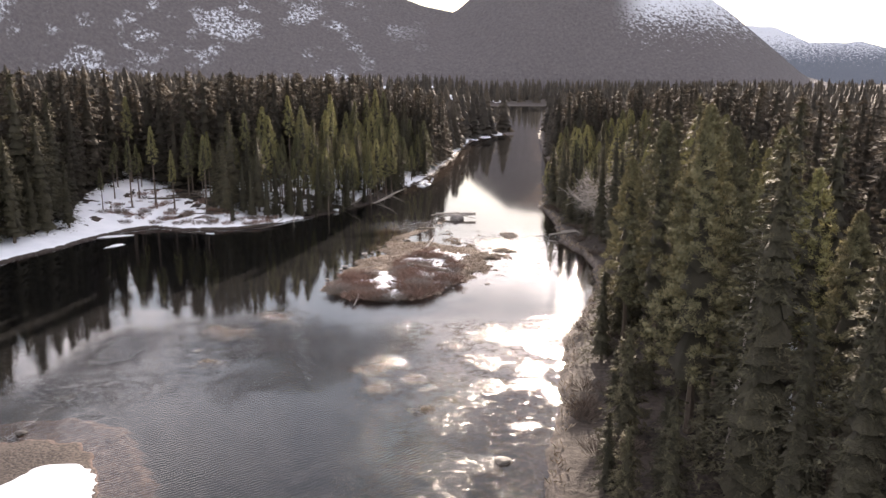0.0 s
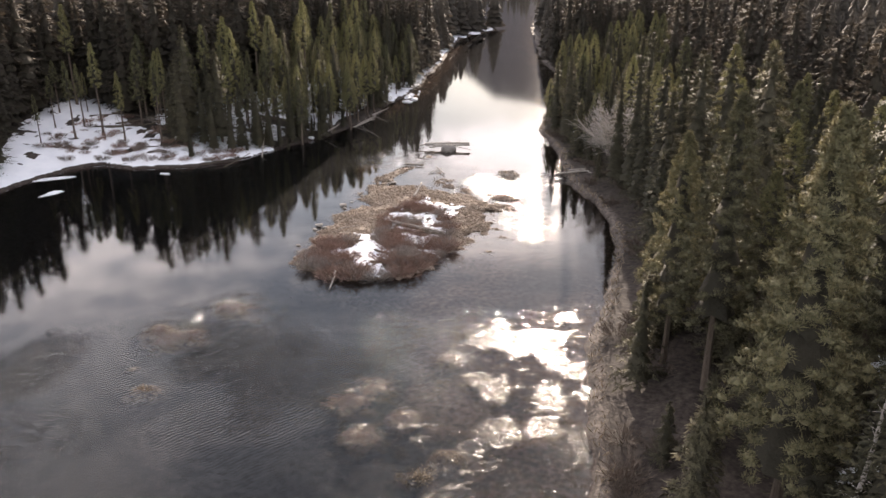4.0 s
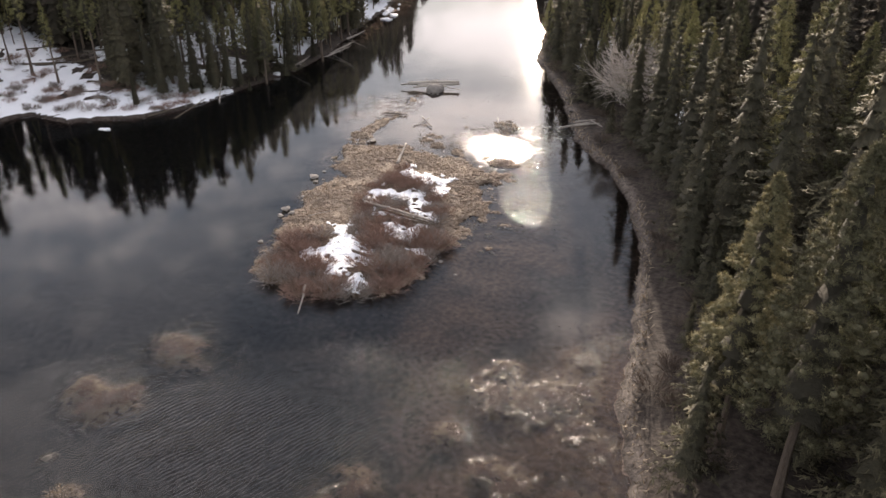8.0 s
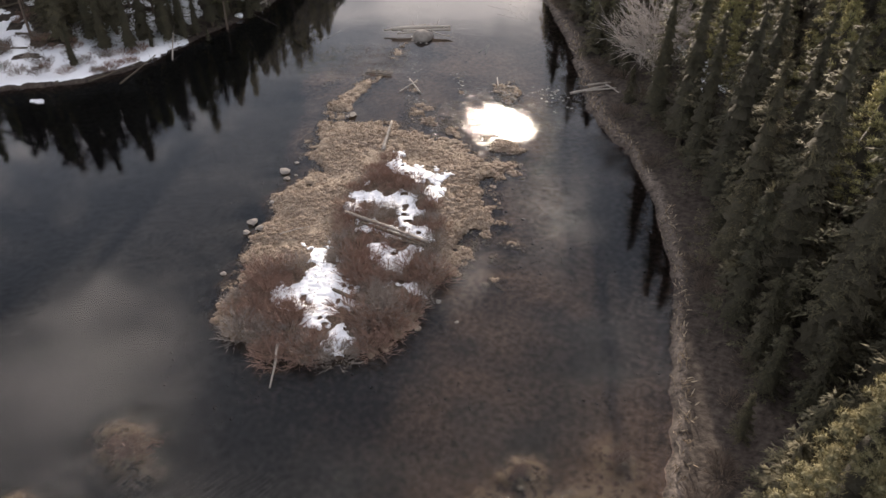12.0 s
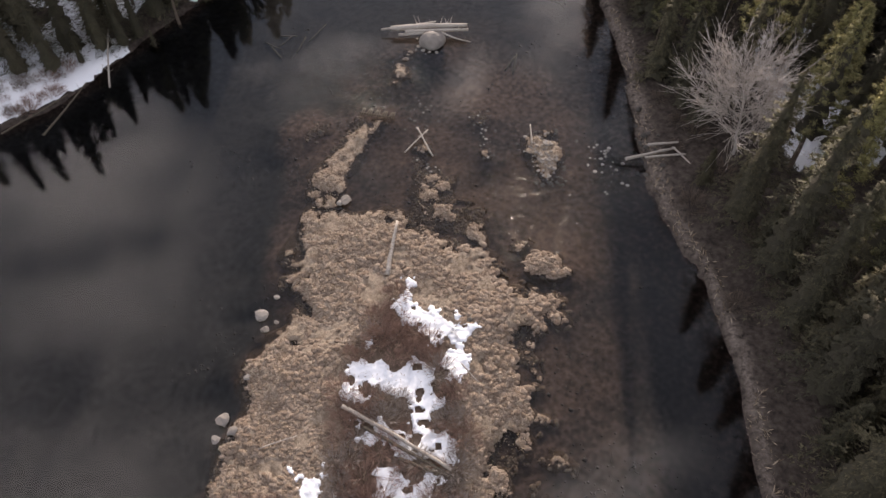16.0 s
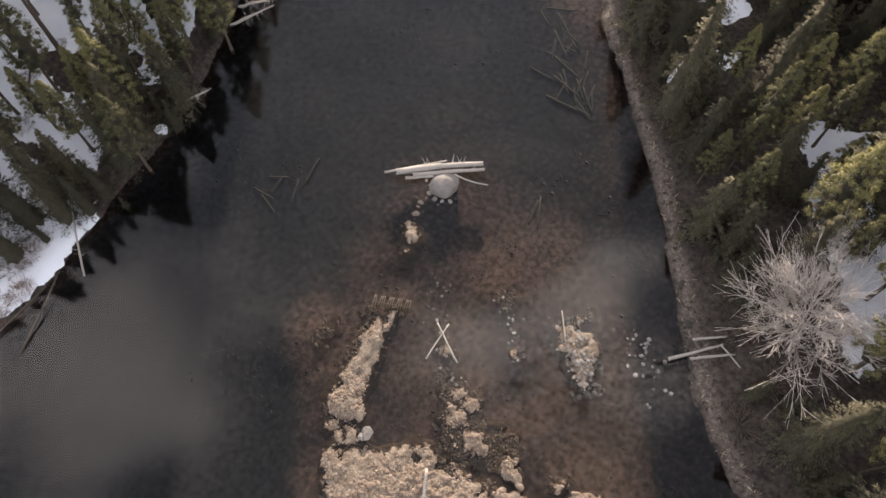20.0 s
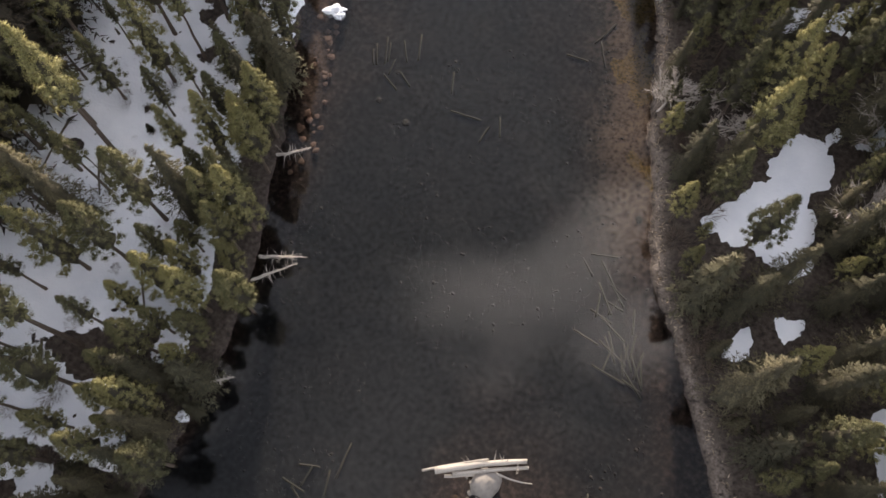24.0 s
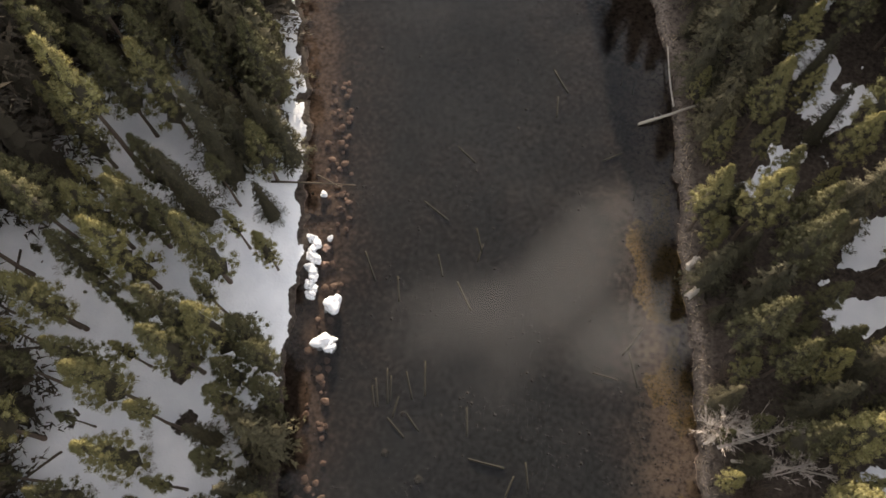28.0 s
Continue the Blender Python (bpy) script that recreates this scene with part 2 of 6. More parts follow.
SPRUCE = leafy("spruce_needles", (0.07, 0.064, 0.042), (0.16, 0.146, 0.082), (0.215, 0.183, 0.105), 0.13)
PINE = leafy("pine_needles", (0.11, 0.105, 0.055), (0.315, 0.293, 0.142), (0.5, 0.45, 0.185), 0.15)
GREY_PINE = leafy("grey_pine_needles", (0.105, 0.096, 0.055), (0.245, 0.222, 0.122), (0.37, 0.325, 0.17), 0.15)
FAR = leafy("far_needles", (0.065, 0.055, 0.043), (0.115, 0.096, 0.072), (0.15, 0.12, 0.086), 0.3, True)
BARK = barky("bark", (0.07, 0.05, 0.04), (0.17, 0.13, 0.1))
GREY_WOOD = barky("weathered_wood", (0.22, 0.19, 0.16), (0.5, 0.45, 0.39))
DARK_WOOD = barky("wet_wood", (0.05, 0.04, 0.03), (0.14, 0.115, 0.085))
TWIG = barky("pale_twigs", (0.34, 0.295, 0.255), (0.6, 0.53, 0.47))
WILLOW = barky("willow_twigs", (0.13, 0.078, 0.06), (0.33, 0.22, 0.175))
GREY_WILLOW = barky("grey_willow_twigs", (0.15, 0.125, 0.11), (0.34, 0.29, 0.25))


def snow_material():
    k = Mat("snow")
    v = k.coords()
    n = k.noise(v, 1.1, 5)
    k.bump(k.math("ADD", n, k.math("MULTIPLY", k.noise(v, 7), 0.25)), 0.5, 0.12)
    return k.set(k.mix(k.span(k.noise(v, 3.3), 0.62, 0.8), k.tone(n, (0.3, (0.68, 0.7, 0.73)), (0.6, (0.82, 0.83, 0.85))), (0.5, 0.46, 0.4)), 0.6)


SNOW = snow_material()


def stone_material():
    k = Mat("river_stone")
    v = k.coords()
    n = k.noise(v, 3, 6)
    k.bump(n, 0.5, 0.05)
    c = k.mix(k.node("ObjectInfo").outputs["Random"], (0.14, 0.124, 0.108), (0.34, 0.305, 0.27))
    return k.set(k.mix(k.span(n, 0.4, 0.7), c, (0.2, 0.178, 0.155)), 0.85)


STONE = stone_material()


def wet_stone_material(name, a, b):
    k = Mat(name)
    n = k.noise(k.coords(), 3, 6)
    k.bump(n, 0.5, 0.05)
    return k.set(k.mix(k.node("ObjectInfo").outputs["Random"], k.mix(n, a, b), b), 0.6)


WET_STONE = wet_stone_material("wet_stone", (0.02, 0.018, 0.015), (0.075, 0.065, 0.055))
RED_STONE = wet_stone_material("red_stone", (0.0912, 0.0608, 0.04864), (0.3952, 0.2584, 0.2006))


def cobble_material():
    k = Mat("bed_cobbles")
    isl = k.node("NewGeometry").outputs["Random Per Island"]
    return k.set(k.tone(isl, (0.0, (0.03713, 0.03182, 0.02785)), (0.7, (0.06366, 0.05304, 0.04508)), (1.0, (0.1193, 0.1008, 0.08754))), 0.8)


COBBLE = cobble_material()


def ground_material():
    """Bed, bank and forest floor: 'shore' is metres inland (minus: into the water), 'snow' how much snow lies."""
    k = Mat("ground")
    v = k.coords()
    shore, snow, tan, height = k.attr("shore"), k.attr("snow"), k.attr("tan"), k.attr("height")
    turned = k.node("Mapping", Vector=v, Rotation=(0.3, 0.2, 0.6)).outputs["Vector"]
    n1, n2, n3 = k.noise(v, 0.25, 5), k.noise(turned, 2.2, 2.5, 0.6), k.noise(turned, 5, 1, 0.6)
    bed_shallow = k.tone(n2, (0.25, (0.02856, 0.01999, 0.01785)), (0.5, (0.07497, 0.05141, 0.04427)), (0.75, (0.1856, 0.1299, 0.1085)))
    # deep bed: the light lost in deep water is put into its dark colour
    bed_deep = k.tone(n2, (0.3, (0.016, 0.0165, 0.018)), (0.7, (0.052, 0.052, 0.056)))
    bed_red = k.tone(n2, (0.3, (0.075, 0.05, 0.04)), (0.7, (0.27, 0.185, 0.145)))
    moss = k.tone(k.math("ADD", k.math("MULTIPLY", n3, 0.6), k.math("MULTIPLY", n2, 0.4)), (0.35, (0.0544, 0.0544, 0.0204)), (0.62, (0.34, 0.204, 0.0612)))
    bed = k.mix(k.span(k.math("ADD", height, k.math("MULTIPLY", n1, 0.5)), -0.75, 0.1), bed_deep, bed_shallow)
    bed = k.mix(k.attr("red"), bed, bed_red)
    bed = k.mix(k.span(k.math("ADD", k.attr("moss"), k.math("MULTIPLY", k.math("SUBTRACT", n2, 0.5), 0.8)), 0.4, 0.6), bed, moss)
    litter = k.tone(n2, (0.3, (0.0204, 0.01564, 0.01224)), (0.5, (0.051, 0.03876, 0.0306)), (0.75, (0.0884, 0.07208, 0.0578)))
    lip = k.tone(n3, (0.3, (0.1, 0.08, 0.066)), (0.7, (0.22, 0.18, 0.148)))
    land = k.mix(k.math("MULTIPLY", tan, k.span(n2, 0.25, 0.55)), litter, lip)
    gravel = k.tone(n3, (0.3, (0.032, 0.026, 0.022)), (0.7, (0.105, 0.083, 0.068)))
    land = k.mix(k.span(shore, -0.5, -0.1), gravel, land)
    bed = k.mix(k.math("MULTIPLY", k.attr("shoal"), k.span(n2, 0.3, 0.6)), bed, (0.2808, 0.2153, 0.1591))
    c = k.mix(k.span(height, -0.02, 0.06), bed, land)
    c = k.mix(k.span(k.math("ADD", snow, k.math("MULTIPLY", k.math("SUBTRACT", n2, 0.5), 0.5)), 0.45, 0.55), c, k.tone(n1, (0.3, (0.72, 0.74, 0.77)), (0.6, (0.84, 0.85, 0.87))))
    k.bump(k.math("MULTIPLY", k.math("ADD", n2, k.math("MULTIPLY", n3, 0.5)), k.math("ADD", 0.25, k.span(height, -0.3, 0.1))), 0.5, 0.1)
    return k.set(c, 0.9)


GROUND = ground_material()


def water_material():
    k = Mat("river_water")
    v = k.coords()
    patch = k.span(k.noise(v, 0.06, 3), 0.48, 0.62)
    clump = k.span(k.noise(k.coords((0.8, 1.0, 1.0)), 1.2, 7, 0.8), 0.52, 0.58)
    riffle = k.math("ADD", k.math("MULTIPLY", k.attr("riffle"), k.math("ADD", 0.03, clump)), k.math("MULTIPLY", k.span(k.attr("riffle"), 0.6, 0.95), 0.45))
    turned = k.node("Mapping", Vector=v, Rotation=(0, 0, 0.55), Scale=(1.0, 1.25, 1.0)).outputs["Vector"]
    w0 = k.noise(turned, 1.4, 2, 0.5)
    w1 = k.noise(turned, 1.5, 3, 0.6)
    w2 = k.noise(turned, 5.0, 3, 0.6)
    w3 = k.noise(v, 0.3, 2)
    train = k.node("TexWave", Vector=k.node("Mapping", Vector=v, Rotation=(0, 0, 0.9)).outputs["Vector"], Scale=1.0, Distortion=8.0, Detail=3.0)
    train.inputs["Detail Scale"].default_value = 0.5
    calm = k.math("ADD", k.math("MULTIPLY", patch, 0.012), 0.003)
    h = k.math("ADD", k.math("MULTIPLY", w0, calm), k.math("MULTIPLY", w3, 0.03))
    h = k.math("ADD", h, k.math("MULTIPLY", k.math("ADD", k.math("MULTIPLY", w1, 0.8), k.math("MULTIPLY", w2, 0.75)), k.math("MULTIPLY", riffle, 0.48)))
    h = k.math("ADD", h, k.math("MULTIPLY", train.outputs["Fac"], k.math("MULTIPLY", k.attr("train"), 0.12)))
    k.bump(h, 1.0, 0.16)
    k.set((0.12, 0.122, 0.12), k.math("ADD", 0.05, k.math("MULTIPLY", k.math("MINIMUM", riffle, 1.1), 0.18)), 0.5)
    k.b.inputs["Transmission Weight"].default_value = 1.0
    k.b.inputs["IOR"].default_value = 1.33
    return k.m


WATER = water_material()


def island_material():
    k = Mat("sedge_mat")
    v = k.coords()
    kind, height = k.attr("shrub"), k.attr("height")
    n1, n2, n3 = k.noise(v, 0.5, 4), k.noise(v, 3, 6, 0.7), k.noise(v, 14, 4, 0.7)
    tan = k.tone(n2, (0.25, (0.14, 0.105, 0.075)), (0.5, (0.31, 0.248, 0.185)), (0.75, (0.44, 0.362, 0.28)))
    # shrubby ground: brown, darkened to hold the shadows under the shrubs
    brown = k.tone(n2, (0.25, (0.0715, 0.0495, 0.0363)), (0.5, (0.1485, 0.1073, 0.07865)), (0.75, (0.22, 0.1705, 0.1293)))
    c = k.mix(k.span(k.math("ADD", kind, k.math("MULTIPLY", k.math("SUBTRACT", n1, 0.5), 0.6)), 0.35, 0.65), tan, brown)
    c = k.mix(k.span(k.math("ADD", height, k.math("MULTIPLY", k.math("SUBTRACT", n2, 0.5), 0.15)), -0.02, 0.07), (0.085, 0.055, 0.037), c)
    c = k.mix(k.math("MULTIPLY", k.span(n3, 0.4, 0.7), 0.6), c, (0.11, 0.078, 0.055))
    c = k.mix(k.math("MULTIPLY", k.span(k.noise(v, 0.9, 3), 0.52, 0.7), 0.55), c, (0.15, 0.1, 0.07))
    # dark brown in the gaps between the clumps
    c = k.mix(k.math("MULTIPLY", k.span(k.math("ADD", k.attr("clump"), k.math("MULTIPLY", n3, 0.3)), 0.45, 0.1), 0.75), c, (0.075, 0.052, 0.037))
    k.bump(k.math("ADD", n2, n3), 0.9, 0.1)
    return k.set(c, 0.95)


SEDGE = island_material()


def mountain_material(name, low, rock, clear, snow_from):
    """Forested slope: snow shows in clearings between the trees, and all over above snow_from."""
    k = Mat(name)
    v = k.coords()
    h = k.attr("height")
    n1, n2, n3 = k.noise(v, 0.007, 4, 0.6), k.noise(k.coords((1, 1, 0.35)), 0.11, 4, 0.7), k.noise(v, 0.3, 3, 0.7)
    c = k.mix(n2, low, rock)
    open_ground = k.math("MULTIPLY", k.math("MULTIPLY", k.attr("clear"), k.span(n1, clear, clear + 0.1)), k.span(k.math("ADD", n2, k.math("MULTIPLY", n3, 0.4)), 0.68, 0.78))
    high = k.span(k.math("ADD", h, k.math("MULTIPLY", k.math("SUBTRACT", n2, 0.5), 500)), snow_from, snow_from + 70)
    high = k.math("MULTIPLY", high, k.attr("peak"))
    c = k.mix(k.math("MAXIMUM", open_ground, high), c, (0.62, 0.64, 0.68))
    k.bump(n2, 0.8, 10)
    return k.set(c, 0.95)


# ---------- the plan ----------
RIVER_RIGHT = [(-150, -900), (-2, -200), (3, -40), (5.2, 15), (6.7, 45), (10.7, 64), (13, 75), (15.6, 82), (18.3, 90), (20.5, 98), (21.7, 105), (21.3, 115),
               (19.7, 124), (20.3, 131), (21.4, 143), (20.9, 152), (20.6, 161), (22, 169), (24.5, 179), (27.8, 190), (30.5, 200), (34.5, 212),
               (36, 222), (36.5, 270), (50, 400), (80, 580), (190, 760), (520, 930)]
RIVER_LEFT = [(-420, 960), (-230, 700), (-40, 500), (12, 432), (38, 413), (13, 351), (9, 316), (3, 260), (-1.5, 232), (-3.5, 212), (-5.7, 203), (-9, 193),
              (-11.5, 182), (-14.5, 170), (-18.2, 160), (-23.5, 151), (-28.4, 145), (-33, 138), (-38, 135), (-47, 133.5), (-53, 137), (-57, 133),
              (-60, 124), (-65, 107), (-85, 90), (-140, 55), (-300, -10), (-500, -500)]
RIVER = RIVER_RIGHT + RIVER_LEFT
ISLAND = [(-11.3, 89.3), (-15, 93.4), (-15, 98), (-14.4, 104.2), (-12.7, 106.3), (-13.1, 110), (-9.6, 113.1), (-10.7, 119.1), (-9, 124.2), (-3, 124.2),
          (2, 121.4), (5.3, 118.6), (6.4, 115.5), (10, 114.2), (7.7, 111.1), (6.9, 105.4), (4.3, 98.5), (0.2, 95.6), (-0.4, 92.4), (-3.8, 89.3), (-7.1, 88.2)]
ARM = [(-9, 124), (-8.6, 128), (-7.2, 130.8), (-5.8, 133), (-4.6, 134.9), (-2.6, 134.4), (-3.6, 131.8), (-5.6, 129), (-6.2, 124)]
SPUR = [(-0.6, 122), (-0.4, 126.5), (0.3, 129.8), (1.2, 128.5), (3.4, 127), (3.2, 125), (5.4, 123), (5.2, 119)]
COBBLE_BAR = [(10, 132.4), (13, 132.2), (13.2, 129), (12.3, 125.2), (10.6, 125.6), (9.6, 128)]
ISLETS = [(0.6, 143.9, 0.6), (0.0, 143.0, 0.5), (-0.4, 142.2, 0.6), (-0.5, 141.0, 0.7), (-1.3, 139.6, 0.35), (-8.5, 133.4, 1.0), (-10.4, 117, 0.7), (7.8, 119, 0.4), (8.9, 113.4, 1.2), (9.7, 112.2, 0.9), (8.2, 111.6, 0.9),
          (9.4, 117.3, 1.2), (10.4, 116.4, 0.8), (7.6, 104, 0.5), (7.8, 101.4, 0.5), (6.2, 99.2, 0.5), (5.8, 96.6, 0.4), (6.3, 129.5, 0.35), (6.6, 134.3, 0.4), (1.0, 130.6, 0.4)]
START_BAR = [(-44, 30), (-40, 48), (-31, 52.5), (-26.5, 52), (-23.4, 47.6), (-21.2, 43), (-19, 34), (-24, 22)]
START_SNOW = [(-33, 40), (-28.6, 45.2), (-27.6, 47.2), (-25.2, 47.6), (-23.4, 46.6), (-22.4, 44), (-23, 38), (-27, 32)]
SNOW_RIGHT = [[(26.1, 164.8), (31.2, 167.3), (34.8, 170.1), (40.5, 172), (38, 167), (35, 165), (34, 159.5), (31, 158), (29.4, 162.5)],
              [(36.6, 188.1), (47.6, 192.4), (60, 194), (60, 191), (46.6, 189.7), (38.7, 187.7)],
              [(37, 186.4), (44.5, 185.6), (58, 187), (58, 184), (43, 182.7), (38.5, 183.6)],
              [(24.8, 153.3), (27.4, 155.2), (26.7, 152.7), (25.3, 152.3)], [(29, 153.2), (30, 155), (33.5, 154.8), (32, 152.6)],
              [(36, 198), (41, 202), (44, 201), (40, 197)], [(45, 205), (52, 208), (53, 205), (46, 202)]]

OPEN_LEFT = [[(-27, 194), (-19.5, 188.5), (-18.8, 180), (-22, 173), (-25.5, 176)], [(-34, 214), (-24.5, 208), (-24.5, 200), (-34, 196)], [(-36, 172), (-27, 170.5), (-26.5, 163), (-36, 162)],
             [(-12.6, 211), (-9, 203), (-9, 195), (-11.6, 196), (-13, 206)], [(-34, 152), (-27, 146.5), (-30, 141), (-35, 140)], [(-26, 189), (-18, 187), (-15, 184.5), (-25, 184.5)],
             [(-74, 178), (-60, 160), (-47, 148), (-44, 138), (-58, 139), (-67, 128)]]


def wiggle(x, y):
    return 1.3 * (fbm(x, y, 5.0, 3) - 0.5) + 0.5 * (vnoise(x, y, 0.9, 8) - 0.5)


def shore_of(x, y):
    return signed(RIVER, x, y) + wiggle(x, y) * np.where(np.hypot(x, y - 150) > 300, 3, 1 + 1.1 * step(186, 196, y) * (x < 8))


def island_of(x, y):
    d = np.minimum(signed(ISLAND, x, y), np.minimum(signed(ARM, x, y), np.minimum(signed(SPUR, x, y), signed(COBBLE_BAR, x, y) + 0.2) + 0.3))
    for cx, cy, r in ISLETS:
        d = np.minimum(d, np.hypot(x - cx, (y - cy) * 1.15) - r)
    return d + 1.3 * wiggle(x, y) + 0.9 * (fbm(x, y, 1.3, 9, 3) - 0.5)


def left_side(x, y):
    return step(6, -6, x - np.interp(y, [-500, 60, 100, 190, 230, 400], [-60, -8, 2, 9, 16, 32]))


def land_height(x, y, d):
    """Height of the bank d metres inland."""
    left = left_side(x, y)
    lump = (fbm(x, y, 9, 5) - 0.5) * 1.4 + (fbm(x, y, 2.0, 11, 3) - 0.5) * 0.35
    right_h = 0.5 * step(0, 0.35, d) + 1.0 * step(0.5, 7, d) + 1.2 * step(10, 60, d)
    left_h = 0.3 * step(0, 0.5, d) + 1.4 * step(1, 9, d) + 3.0 * step(5, 26, d) + 6 * step(30, 140, d)
    return left * left_h + (1 - left) * right_h + lump * step(0.3, 5, d)


TUFTS = [(-22.4, 68.2, 0.9), (-1.3, 57.4, 1.0), (1.0, 58.9, 0.75), (-2.4, 57.2, 0.6)]
# mats of dead weed just under the surface: x, y, size
WEED = [(-19.0, 82.5, 1.5), (-23.0, 76.6, 1.3), (-21.2, 77.2, 1.0), (-24.4, 78.0, 0.9), (-5.7, 61.7, 1.1), (-6.8, 66.3, 1.4), (-5.0, 67.8, 1.0), (4.4, 75.8, 1.3), (6.6, 74.6, 1.4), (8.4, 75.4, 1.5), (10.0, 75.9, 1.1),
        (5.2, 79.0, 0.7), (9.2, 72.0, 1.2), (10.6, 70.0, 1.0), (2.8, 69.0, 0.9), (4.2, 67.4, 1.1), (11.6, 79.6, 0.8), (11.3, 66.6, 1.0), (8.0, 66.0, 1.2), (-2.7, 63.9, 0.9), (3.9, 61.8, 1.2), (7.2, 62.6, 1.0), (1.2, 72.5, 0.8)]


def shoal_at(x, y):
    """The pale shoals round the grass tufts."""
    s = np.zeros(np.shape(x))
    for cx, cy, size in TUFTS + WEED:
        s = np.maximum(s, step(2.2 * size, 0.4, np.hypot(x - cx, y - cy) + 3.5 * (fbm(x, y, 2.5, 29, 3) - 0.5)))
    return s


def bed_height(x, y, d, di):
    reach = step(150, 185, y)
    deep_left = left_side(x + 6, y) * (1 - reach) * step(80, 110, y + 0 * x)
    near = np.minimum(d * (1 + 1.2 * deep_left), di * (0.55 + 1.6 * step(-10, -16, x)) + 0.4)
    most = 1.25 - 0.35 * reach + 1.0 * deep_left
    deep = 0.1 + most * (1 - np.exp(-np.maximum(near, 0) / 6.5))
    deep = deep - 0.55 * step(86, 62, y) * step(-20, 2, x) * step(0.2, 0.7, fbm(x, y, 9, 25)) - 0.5 * step(9, 3, np.hypot(x + 21, y - 74))
    h = -deep + (fbm(x, y, 3.0, 21) - 0.5) * 0.22 + (fbm(x, y, 12.0, 23) - 0.5) * 0.35
    h = np.minimum(h, -0.05 - 0.06 * vnoise(x, y, 0.7, 27))
    shoal = shoal_at(x, y)
    h = h * (1 - shoal) + shoal * (-0.3 + 0.22 * (fbm(x, y, 1.2, 28, 3) - 0.4))
    bar = signed(START_BAR, x, y) + 1.5 * wiggle(x, y)
    return np.where(bar < 3, np.maximum(h, 0.35 * step(0.6, -2.5, bar) - 0.12), h)


def ground_height(x, y):
    d = shore_of(x, y)
    wet = -d
    land = land_height(x, y, np.maximum(d, 0))
    bed = bed_height(x, y, wet, np.maximum(island_of(x, y), 0))
    return np.where(d > 0, land, np.where(wet < 0.4, bed * wet / 0.4, bed))


def tree_room(x, y):
    """How far a spot is from open snow and water, for trees."""
    d = shore_of(x, y)
    for patch in SNOW_RIGHT:
        d = np.minimum(d, signed(patch, x, y) + 1.0)
    return d


# ---------- ground, water, mountains ----------
def spaced(lo, hi, fine, edge):
    inner = np.arange(lo, hi, fine)
    out, s = [], fine
    p = hi
    while p < edge:
        out.append(p)
        s *= 1.13
        p += s
    neg, s, p = [], fine, lo
    while p > -edge:
        s *= 1.13
        p -= s
        neg.append(p)
    return np.concatenate((neg[::-1], inner, out))


